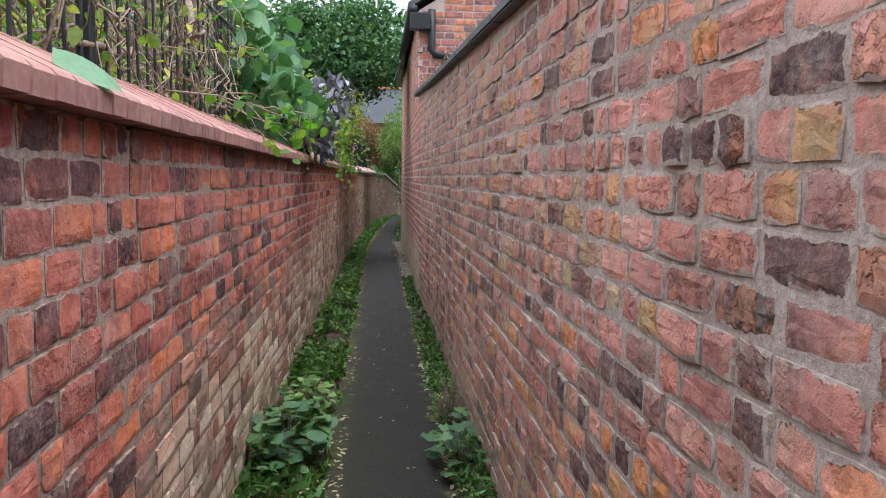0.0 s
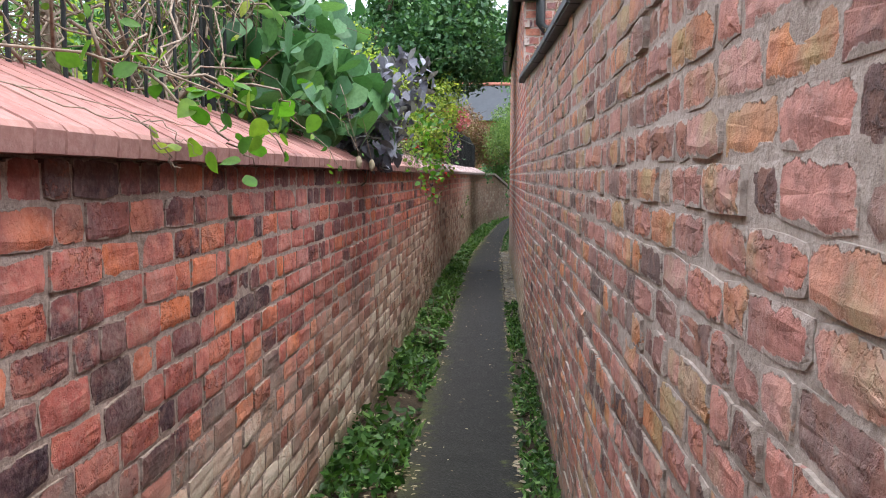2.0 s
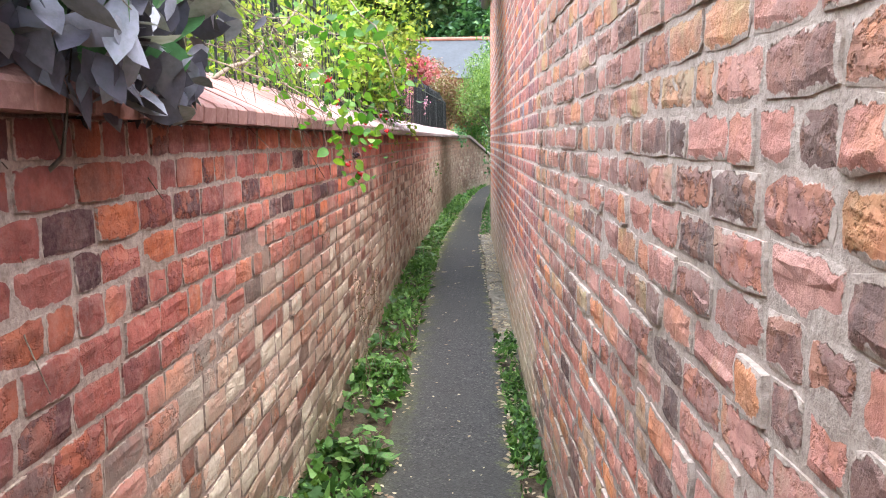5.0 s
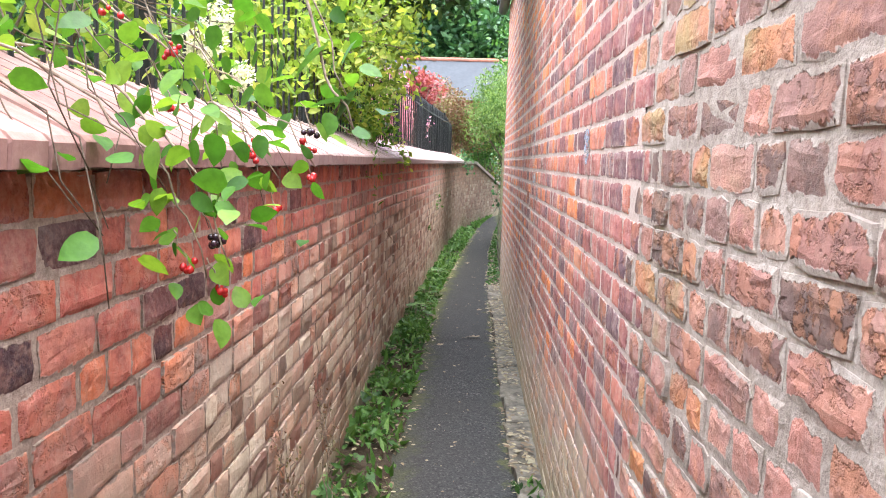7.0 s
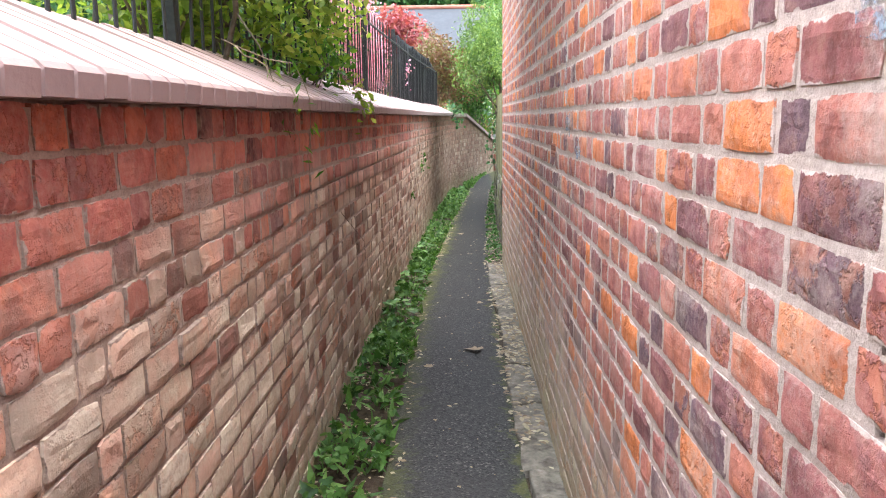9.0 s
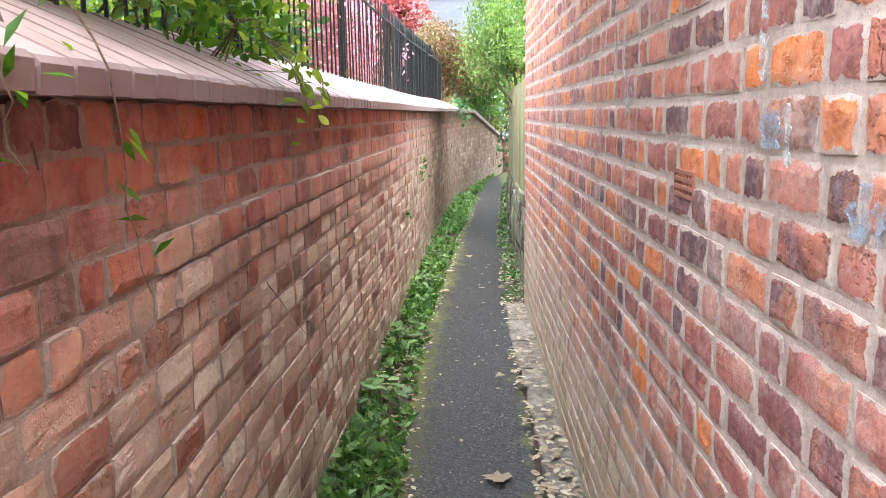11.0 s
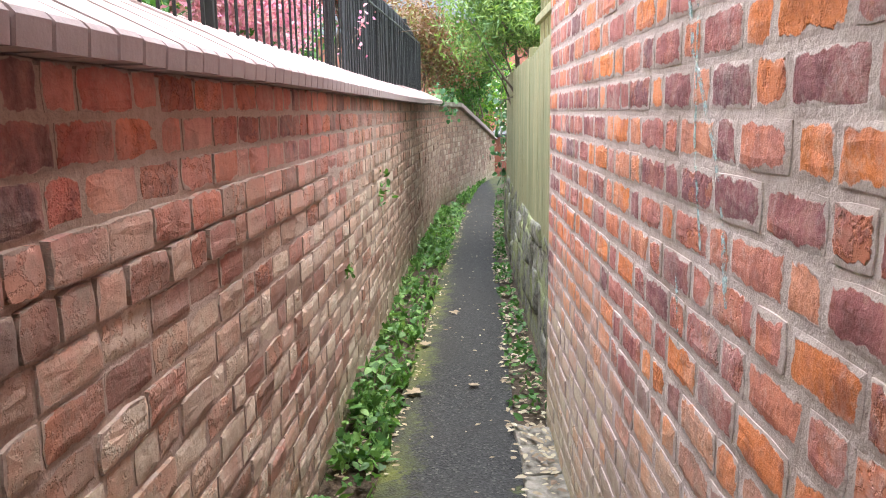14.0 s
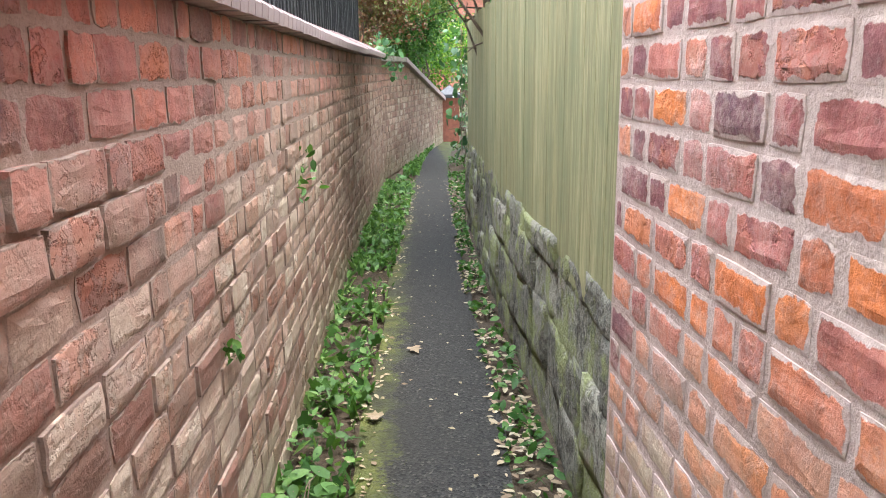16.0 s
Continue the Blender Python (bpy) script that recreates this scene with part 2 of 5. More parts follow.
def leaf_material(name, palette, rough=0.5, through_light=0.35):
    m, n, l, p = material(name, rough)
    r = nd(n, "NewGeometry").outputs["Random Per Island"]
    col = ramp(n, l, r, palette)
    f = noise_tex(n, l, world_pos(n), 70, 3)
    col = mixcol(n, l, maprange(n, l, f, 0.4, 0.65, 0, 0.5), col, mixcol(n, l, 1.0, col, (0.5, 0.55, 0.45), "MULTIPLY"))
    col = mixcol(n, l, maprange(n, l, noise_tex(n, l, world_pos(n), 230, 4, 0.6), 0.58, 0.72, 0, 0.35), col, mixcol(n, l, 1.0, col, (1.3, 1.2, 0.8), "MULTIPLY"))
    bump(n, l, p, f, 0.35, 0.004)
    l.new(col, p.inputs["Base Color"])
    p.inputs["Specular IOR Level"].default_value = 0.4
    t = nd(n, "BsdfTranslucent")
    l.new(mixcol(n, l, 1.0, col, (1.0, 1.0, 0.55), "MULTIPLY"), t.inputs[0])
    mx = nd(n, "MixShader")
    mx.inputs[0].default_value = through_light
    l.new(p.outputs[0], mx.inputs[1])
    l.new(t.outputs[0], mx.inputs[2])
    l.new(mx.outputs[0], n["Material Output"].inputs[0])
    return m


def mesh_from(name, verts, faces, mat=None, smooth=False):
    me = bpy.data.meshes.new(name)
    me.from_pydata([tuple(v) for v in np.asarray(verts, float).tolist()], [], [tuple(f) for f in faces])
    me.update()
    if smooth:
        me.polygons.foreach_set("use_smooth", [True] * len(me.polygons))
    if mat:
        me.materials.append(mat)
    return me


def part(name, bm, mat, parent=None, label="", smooth=False):
    me = bm
    if isinstance(bm, bmesh.types.BMesh):
        me = bpy.data.meshes.new(name)
        bm.to_mesh(me)
        bm.free()
        if smooth:
            me.polygons.foreach_set("use_smooth", [True] * len(me.polygons))
    if mat and not me.materials:
        me.materials.append(mat)
    ob = new(name, me)
    if parent:
        ob.parent = parent
    if label:
        ob["label"] = label
    return ob


def thing(name, place=(0, 0, 0), label="", category="", group="", kind=""):
    ob = new(name)
    ob.location = place
    return tagged(ob, label, category, group, kind)


def box_bm(x0, x1, y0, y1, z0, z1, bevel=0.0, bm=None):
    fresh = bm is None
    bm = bm or bmesh.new()
    vs = [bm.verts.new((x, y, z)) for z in (z0, z1) for y in (y0, y1) for x in (x0, x1)]
    fs = [(0, 2, 3, 1), (4, 5, 7, 6), (0, 1, 5, 4), (2, 6, 7, 3), (0, 4, 6, 2), (1, 3, 7, 5)]
    made = [bm.faces.new([vs[i] for i in f]) for f in fs]
    if bevel and fresh:
        bmesh.ops.bevel(bm, geom=list(bm.edges), offset=bevel, segments=2, affect="EDGES", profile=0.6)
    return bm


def tube_data(points, radii, sides=6):
    pts = [Vector(p) for p in points]
    verts, faces = [], []
    for i, p in enumerate(pts):
        d = (pts[min(i + 1, len(pts) - 1)] - pts[max(i - 1, 0)]).normalized()
        a = d.cross(Vector((0.3, 0.2, 1)) if abs(d.z) < 0.9 else Vector((1, 0, 0))).normalized()
        b = d.cross(a)
        r = float(radii[i] if hasattr(radii, "__len__") else radii)
        for k in range(sides):
            t = 2 * math.pi * k / sides
            verts.append(p + r * (math.cos(t) * a + math.sin(t) * b))
    for i in range(len(pts) - 1):
        for k in range(sides):
            k2 = (k + 1) % sides
            faces.append((i * sides + k, i * sides + k2, (i + 1) * sides + k2, (i + 1) * sides + k))
    faces.append(tuple(range(sides))[::-1])
    faces.append(tuple((len(pts) - 1) * sides + k for k in range(sides)))
    return verts, faces


def tubes_mesh(name, lines, mat, sides=5):
    """Several stems in one mesh: each line is (points, radii)."""
    V, F = [], []
    for pts, rad in lines:
        v, f = tube_data(pts, rad, sides)
        o = len(V)
        V += v
        F += [tuple(i + o for i in q) for q in f]
    return mesh_from(name, V, F, mat, True)


def leaf_shape(width, notch, n=7, fold=0.05, curl=0.10):
    """Outline of a leaf, base at the origin and tip at (0, 1): two halves folded along a midrib."""
    t = np.linspace(0, 1, n + 2)[1:-1]
    half = width * np.sin(math.pi * t ** 0.8) ** 0.8
    ys = t - notch * np.cos(math.pi * t / 2) ** 6
    mid = [(0, y, -curl * y * y) for y in t]
    left = [(-h, y, fold - curl * y * y) for h, y in zip(half, ys)]
    right = [(h, y, fold - curl * y * y) for h, y in zip(half, ys)]
    V = [(0, 0, 0)] + mid + left + right + [(0, 1, -curl)]
    tip = len(V) - 1
    F = [(0, 1, 1 + n), (0, 1 + 2 * n, 1), (tip, 2 * n, n), (tip, n, 3 * n)]
    for i in range(n - 1):
        m, a, b = 1 + i, 1 + n + i, 1 + 2 * n + i
        F += [(m, m + 1, a + 1), (m, a + 1, a), (m, b, b + 1), (m, b + 1, m + 1)]
    return np.array(V, float), F


OVAL = leaf_shape(0.26, 0.0, 3)
ROUND = leaf_shape(0.36, 0.04, 5, 0.06, 0.16)
HEART = leaf_shape(0.43, 0.16, 6, 0.04, 0.14)
SLIM = (np.array([(0, 0, 0), (-.13, .45, .03), (0, 1, -.1), (.13, .45, .03)]), [(0, 2, 1), (0, 3, 2)])
SMALL = (np.array([(0, 0, 0), (-.3, .5, .06), (0, 1, -.05), (.3, .5, .06)]), [(0, 2, 1), (0, 3, 2)])
LOBED = (np.array([(0, 0, 0), (-.3, -.08, .04), (-.5, .2, .05), (-.28, .33, .0), (-.45, .62, .03), (-.18, .6, -.02), (0, 1, -.1), (.18, .6, -.02), (.45, .62, .03), (.28, .33, .0), (.5, .2, .05), (.3, -.08, .04), (0, .4, -.03)]),
         [(12, i, (i + 1) % 12) for i in range(12)])


def leaves_mesh(name, centres, sizes, mat, shape=OVAL, upward=0.5, out=None, droop=0.3, rng=RNG):
    """Leaves at the given places, turned at random about a mostly upward normal, tips hanging a little."""
    T, faces = shape
    C = np.asarray(centres, float)
    N = len(C)
    S = np.broadcast_to(np.asarray(sizes, float), (N,))[:, None, None]
    nrm = rng.normal(size=(N, 3))
    nrm /= np.linalg.norm(nrm, axis=1)[:, None]
    nrm = nrm * (1 - upward) + np.array([0, 0, 1.0]) * upward
    if out is not None:
        nrm = nrm + out
    nrm /= np.linalg.norm(nrm, axis=1)[:, None]
    tip = rng.normal(size=(N, 3)) + np.array([0, 0, -droop * 2])
    tip -= nrm * (tip * nrm).sum(1)[:, None]
    tip /= np.linalg.norm(tip, axis=1)[:, None]
    side = np.cross(tip, nrm)
    V = C[:, None, :] + S * (T[None, :, 0:1] * side[:, None, :] + (T[None, :, 1:2] - 0.5) * tip[:, None, :] + T[None, :, 2:3] * nrm[:, None, :])
    V = V.reshape(-1, 3)
    k = len(T)
    F = (np.array(faces)[None] + (np.arange(N) * k)[:, None, None]).reshape(-1, 3)
    me = bpy.data.meshes.new(name)
    me.vertices.add(len(V))
    me.vertices.foreach_set("co", V.ravel())
    me.loops.add(len(F) * 3)
    me.loops.foreach_set("vertex_index", F.ravel().astype(np.int32))
    me.polygons.add(len(F))
    me.polygons.foreach_set("loop_start", np.arange(0, len(F) * 3, 3, dtype=np.int32))
    me.update(calc_edges=True)
    me.polygons.foreach_set("use_smooth", [True] * len(F))
    me.materials.append(mat)
    return me


def clump_points(blobs, per, rng=RNG, shell=0.55):
    """Places in a crown made of many uneven clumps; blobs: (x, y, z, rx, ry, rz)."""
    out = []
    for x, y, z, rx, ry, rz in blobs:
        d = rng.normal(size=(per, 3))
        d /= np.linalg.norm(d, axis=1)[:, None]
        r = shell + (1 - shell) * rng.random(per) ** 0.7
        r *= 1 + 0.25 * np.sin(5 * d[:, 0] + 3 * d[:, 2] + x) * np.cos(4 * d[:, 1] + y)
        out.append(np.array([x, y, z]) + d * r[:, None] * np.array([rx, ry, rz]))
    return np.concatenate(out)


def spread_blobs(centre, radii, count, size, rng=RNG):
    c, R = np.array(centre), np.array(radii)
    out = []
    for _ in range(count):
        d = rng.normal(size=3)
        d /= np.linalg.norm(d)
        q = c + d * R * (0.35 + 0.65 * rng.random())
        s = size * (0.6 + 0.8 * rng.random())
        out.append((*q, s, s, s * 0.75))
    return out


def droop_line(a, b, sag, n=7, wob=0.02, rng=RNG):
    a, b = np.array(a, float), np.array(b, float)
    t = np.linspace(0, 1, n)[:, None]
    p = a + (b - a) * t
    p[:, 2] += (sag * 4 * t * (1 - t))[:, 0]
    p[1:-1] += rng.normal(size=(n - 2, 3)) * wob
    return p


def left_face(y):
    """The line of the left wall's face: it bends gently."""
    return float(np.interp(y, [-6, 0, 2, 4, 6.5, 9, 11.5, 13, 14.5, 18, 22], [0.06, 0.0, -0.045, -0.065, -0.03, -0.005, 0.0, 0.045, 0.1, 0.2, 0.42]))


def right_face(y):
    """The right side's face: the old wall, then the house, toothed together."""
    return float(np.interp(y, [-6, 6.3, 7.9, 15], [0.997, 0.958, 0.928, 0.956]))


def old_top(y):
    return 1.72 + 0.052 * max(y, -1.0)


# ---- materials ----
LIME_L = ((0.20, 0.145, 0.12), (0.41, 0.32, 0.265))
LIME_O = ((0.27, 0.21, 0.175), (0.47, 0.385, 0.325))
LIME_H = ((0.42, 0.315, 0.27), (0.56, 0.435, 0.375))
LATE_L = (9.0, 12.0, (0.33, 0.245, 0.20))
# Pale bloom, then dark brown painted in for the far end's shade.
BLOOM_SHADE_L = ((11.8, 14.5, (0.46, 0.33, 0.28), 0.16), (14.5, 18.0, (0.13, 0.082, 0.055), 0.9),)
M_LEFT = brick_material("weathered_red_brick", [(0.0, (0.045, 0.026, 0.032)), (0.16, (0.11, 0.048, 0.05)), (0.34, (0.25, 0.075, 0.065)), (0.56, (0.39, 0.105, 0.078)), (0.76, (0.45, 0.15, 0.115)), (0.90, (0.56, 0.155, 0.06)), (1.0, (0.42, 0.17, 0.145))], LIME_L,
                        salt=(0.44, 0.80, [(0, (0.15, 0.105, 0.08)), (0.18, (0.44, 0.36, 0.265)), (0.5, (0.64, 0.56, 0.44)), (0.74, (0.44, 0.34, 0.25)), (0.86, (0.20, 0.125, 0.09)), (1, (0.27, 0.12, 0.09))], 0.95), salt_far=(4.0, 10.0, 0.44), top_dark=(1.20, 1.34, (0.10, 0.055, 0.055), 0.62, 9.5, 7.0),
                        veil=BLOOM_SHADE_L, bloom=(7.5, 11.0, (0.60, 0.27, 0.225), 0.5), foot=(0.0, 0.3, (0.27, 0.26, 0.17), 0.6), relief=0.8, smear=((0.44, 0.35, 0.29), 0.35), patch_low=0.6, cover=(9.0, 11.5, 0.05, 0.12), ragged=0.6, drift=(8.0, 11.0, 0.0, 0.04), darkened=(4.4, 5.4, 6.6, (0.085, 0.032, 0.03), 0.75), cluster=0.5, spall=0.5, late=LATE_L, step=0.02)
M_OLD = brick_material("old_mixed_brick", [(0.0, (0.08, 0.05, 0.05)), (0.16, (0.19, 0.105, 0.09)), (0.32, (0.40, 0.17, 0.14)), (0.55, (0.58, 0.22, 0.165)), (0.72, (0.60, 0.30, 0.245)), (0.90, (0.66, 0.235, 0.085)), (1.0, (0.50, 0.34, 0.22))], LIME_O,
                       top_dark=(0.35, 1.35, (0.20, 0.14, 0.115), 0.58, 2.0, 3.4), foot=(0.0, 0.4, (0.34, 0.30, 0.23), 0.6), relief=1.0, smear=((0.40, 0.33, 0.28), 0.5), moss=0.4, cover=0.26, ragged=0.8, cluster=0.6, spall=0.7, step=0.04)
M_HOUSE = brick_material("house_red_brick", [(0.0, (0.16, 0.09, 0.10)), (0.16, (0.25, 0.10, 0.10)), (0.34, (0.37, 0.13, 0.115)), (0.56, (0.45, 0.16, 0.13)), (0.72, (0.53, 0.19, 0.13)), (0.82, (0.66, 0.20, 0.075)), (0.95, (0.72, 0.22, 0.065)), (1.0, (0.60, 0.24, 0.14))], LIME_H,
                         salt=(0.36, 0.70, [(0, (0.47, 0.385, 0.27)), (0.5, (0.54, 0.45, 0.33)), (1, (0.46, 0.34, 0.24))], 0.95), salt_far=(10.0, 13.0, 0.12), relief=0.75, smear=((0.56, 0.45, 0.38), 0.5), patch_low=0.5, foot=(-0.05, 0.42, (0.42, 0.38, 0.24), 0.6),
                         cover=(9.0, 11.2, 0.04, 0.36), ragged=0.7, cluster=0.45, drift=(8.5, 13.0, -0.20, 0.12), spall=0.4, step=-0.06)
M_MORTAR_L = mortar_material("old_lime_mortar", *LIME_L, LATE_L, None, BLOOM_SHADE_L)
M_MORTAR_O = mortar_material("rough_grey_mortar", *LIME_O)
M_MORTAR_H = mortar_material("pale_flush_mortar", *LIME_H, None, (-0.05, 0.42, (0.42, 0.38, 0.24), 0.6))


def tile_material(name, tones, pale):
    m, n, l, p = material(name, 0.75)
    co = world_pos(n)
    f, g, h = noise_tex(n, l, co, 40, 6, 0.65), noise_tex(n, l, co, 5, 5, 0.6), noise_tex(n, l, co, 0.7, 3)
    col = ramp(n, l, piece_random(n, l), [(0, tones[0]), (0.5, tones[1]), (1, tones[2])])
    col = mixcol(n, l, maprange(n, l, g, 0.45, 0.68, 0, 0.6), col, (0.24, 0.13, 0.11))
    col = mixcol(n, l, maprange(n, l, f, 0.45, 0.7, 0, 0.35), col, (0.48, 0.29, 0.25))
    sep = nd(n, "SeparateXYZ")
    l.new(co, sep.inputs[0])
    # Tiles turn paler further along the alley.
    far_pale = maprange(n, l, calc(n, l, "ADD", sep.outputs[1], calc(n, l, "MULTIPLY", h, 3.0)), 8.0, 12.0, 0, 0.85)
    col = mixcol(n, l, far_pale, col, mixcol(n, l, maprange(n, l, f, 0.35, 0.65), pale, mixcol(n, l, 0.3, pale, (0.2, 0.13, 0.12))))
    l.new(col, p.inputs["Base Color"])
    bump(n, l, p, calc(n, l, "ADD", f, g), 0.45, 0.005)
    return m


M_TILE = tile_material("red_clay_coping", ((0.18, 0.066, 0.056), (0.25, 0.098, 0.082), (0.33, 0.15, 0.125)), (0.52, 0.40, 0.385))
M_LIP = tile_material("dark_clay_edge", ((0.17, 0.08, 0.07), (0.23, 0.11, 0.09), (0.30, 0.15, 0.12)), (0.27, 0.215, 0.21))
M_PLAINBRICK = plain_material("far_red_brick", (0.24, 0.095, 0.07), (0.40, 0.15, 0.10), 14, 0.9, 0.4, 0.006)
M_IRON = plain_material("black_painted_iron", (0.012, 0.013, 0.014), (0.03, 0.03, 0.03), 60, 0.45, 0.2, 0.002)
M_BOARD = plain_material("dark_stained_boards", (0.022, 0.023, 0.026), (0.045, 0.045, 0.05), 25, 0.7, 0.3, 0.004)
M_SLATE = plain_material("dark_slate", (0.05, 0.05, 0.055), (0.10, 0.10, 0.105), 20, 0.6, 0.3, 0.004)
M_ROOF = plain_material("pale_grey_roof_slate", (0.030, 0.034, 0.040), (0.045, 0.049, 0.056), 6, 0.8, 0.2, 0.01)
M_CONCRETE = plain_material("worn_concrete", (0.10, 0.088, 0.066), (0.30, 0.265, 0.215), 22, 0.95, 0.9, 0.012, big=5.0, dark=0.45)
M_SOIL = plain_material("dark_leafy_soil", (0.035, 0.025, 0.017), (0.09, 0.065, 0.04), 50, 0.95, 0.9, 0.015)
M_GRASS = plain_material("rough_grass", (0.03, 0.05, 0.012), (0.07, 0.10, 0.03), 12, 0.95, 0.8, 0.03)
M_BARK = plain_material("grey_brown_bark", (0.07, 0.05, 0.035), (0.17, 0.13, 0.095), 40, 0.9, 0.8, 0.006)
M_TWIG = plain_material("thin_brown_twig", (0.12, 0.075, 0.055), (0.34, 0.27, 0.20), 60, 0.85, 0.4, 0.002)
L_DARK = leaf_material("dark_green_leaf", [(0, (0.028, 0.085, 0.035)), (0.6, (0.065, 0.165, 0.062)), (1, (0.14, 0.27, 0.10))])
L_MID = leaf_material("mid_green_leaf", [(0, (0.025, 0.08, 0.015)), (0.5, (0.055, 0.15, 0.03)), (1, (0.10, 0.22, 0.045))])
L_BIG = leaf_material("broad_blue_green_leaf", [(0, (0.04, 0.12, 0.045)), (0.6, (0.085, 0.21, 0.08)), (1, (0.16, 0.30, 0.12))], 0.45, 0.3)
L_LIGHT = leaf_material("yellow_green_leaf", [(0, (0.11, 0.19, 0.025)), (0.6, (0.25, 0.35, 0.06)), (1, (0.46, 0.50, 0.11))], 0.5, 0.6)
L_FRESH = leaf_material("fresh_green_leaf", [(0, (0.035, 0.115, 0.012)), (0.5, (0.09, 0.235, 0.025)), (1, (0.23, 0.36, 0.045))], 0.5, 0.55)
L_WEED = leaf_material("weed_green_leaf", [(0, (0.045, 0.11, 0.025)), (0.5, (0.095, 0.22, 0.045)), (1, (0.20, 0.34, 0.10))], 0.55, 0.35)
# Darker copy of the weed leaf: dim light put into its colour.
L_WEED_DIM = leaf_material("dimmed_weed_leaf", [(0, (0.012, 0.040, 0.008)), (0.5, (0.032, 0.092, 0.016)), (1, (0.085, 0.19, 0.04))], 0.55, 0.35)
L_SAGE = leaf_material("grey_green_leaf", [(0, (0.05, 0.115, 0.022)), (0.5, (0.11, 0.20, 0.045)), (1, (0.23, 0.32, 0.085))], 0.55, 0.4)
L_PURPLE = leaf_material("grey_purple_leaf", [(0, (0.05, 0.045, 0.065)), (0.6, (0.12, 0.115, 0.15)), (1, (0.26, 0.26, 0.31))], 0.55, 0.2)
L_RED = leaf_material("crimson_leaf", [(0, (0.22, 0.03, 0.04)), (0.6, (0.36, 0.07, 0.09)), (1, (0.42, 0.15, 0.13))], 0.5, 0.4)
L_RUST = leaf_material("rust_leaf", [(0, (0.12, 0.05, 0.03)), (0.5, (0.20, 0.10, 0.055)), (1, (0.15, 0.165, 0.06))], 0.6, 0.35)
L_PINK = leaf_material("pink_petal", [(0, (0.55, 0.16, 0.32)), (0.6, (0.68, 0.30, 0.45)), (1, (0.75, 0.48, 0.58))], 0.6, 0.4)
L_WHITE = leaf_material("white_petal", [(0, (0.7, 0.68, 0.6)), (1, (0.82, 0.82, 0.78))], 0.6, 0.4)
L_DEAD = leaf_material("dead_leaf", [(0, (0.18, 0.12, 0.08)), (0.5, (0.33, 0.26, 0.17)), (1, (0.46, 0.40, 0.29))], 0.8, 0.15)


def berry_material(name, a, b):
    m, n, l, p = material(name, 0.25)
    l.new(ramp(n, l, nd(n, "NewGeometry").outputs["Random Per Island"], [(0, a), (1, b)]), p.inputs["Base Color"])
    p.inputs["Specular IOR Level"].default_value = 0.5
    return m


M_BERRY = berry_material("ripe_red_berry", (0.30, 0.008, 0.012), (0.50, 0.02, 0.02))
M_DARKBERRY = berry_material("black_berry", (0.012, 0.006, 0.012), (0.04, 0.012, 0.02))


def tarmac_material():
    m, n, l, p = material("worn_tarmac", 0.95)
    co = world_pos(n)
    sep = nd(n, "SeparateXYZ")
    l.new(co, sep.inputs[0])
    grit = nd(n, "TexVoronoi")
    grit.inputs["Scale"].default_value = 130
    l.new(co, grit.inputs["Vector"])
    gc = nd(n, "SeparateColor")
    l.new(grit.outputs["Color"], gc.inputs[0])
    big = noise_tex(n, l, co, 1.6, 4)
    mid = noise_tex(n, l, co, 8, 5)
    col = mixcol(n, l, gc.outputs[0], (0.022, 0.022, 0.022), (0.068, 0.066, 0.064))
    col = mixcol(n, l, maprange(n, l, gc.outputs[1], 0.92, 0.95, 0, 0.6), col, (0.16, 0.15, 0.135))
    col = mixcol(n, l, maprange(n, l, big, 0.4, 0.65, 0, 0.6), col, (0.048, 0.046, 0.043))
    # Near end: dimmer light and damper tarmac both put into the colour.
    darkened = maprange(n, l, calc(n, l, "ADD", sep.outputs[1], calc(n, l, "MULTIPLY", mid, 2.0)), 5.0, 10.0, 0.88, 0.0)
    col = mixcol(n, l, darkened, col, mixcol(n, l, mid, (0.009, 0.009, 0.008), (0.022, 0.022, 0.016)))
    # Shade of the far end, put into the tarmac colour.
    far_shade = maprange(n, l, calc(n, l, "ADD", sep.outputs[1], mid), 13.0, 16.0, 0.0, 0.9)
    col = mixcol(n, l, far_shade, col, mixcol(n, l, 1.0, col, (0.55, 0.54, 0.50), "MULTIPLY"))
    # moss creeping in along both sides, most on the left past the house corner
    off = calc(n, l, "SUBTRACT", sep.outputs[0], calc(n, l, "ADD", 0.55, calc(n, l, "MULTIPLY", maprange(n, l, sep.outputs[1], 13.5, 23.3), 0.46)))
    wob = calc(n, l, "ADD", calc(n, l, "MULTIPLY", calc(n, l, "SUBTRACT", mid, 0.5), 0.35), calc(n, l, "MULTIPLY", calc(n, l, "SUBTRACT", noise_tex(n, l, co, 45, 5, 0.7), 0.5), 0.25))
    far_moss = maprange(n, l, sep.outputs[1], 10, 14, 0.45, 0.95)
    moss = calc(n, l, "MULTIPLY", maprange(n, l, calc(n, l, "ADD", off, wob), -0.17, -0.24, 0, 1), calc(n, l, "MULTIPLY", far_moss, maprange(n, l, noise_tex(n, l, co, 2.4, 4, 0.6), 0.40, 0.58, 0.2, 1.0)))
    moss_r = maprange(n, l, calc(n, l, "ADD", off, wob), 0.22, 0.28, 0, 0.5)
    col = mixcol(n, l, calc(n, l, "MAXIMUM", moss, moss_r), col, mixcol(n, l, maprange(n, l, mid, 0.35, 0.65), (0.05, 0.055, 0.022), (0.13, 0.145, 0.03)))
    l.new(col, p.inputs["Base Color"])
    bump(n, l, p, calc(n, l, "ADD", grit.outputs["Distance"], mid), 0.6, 0.006)
    return m


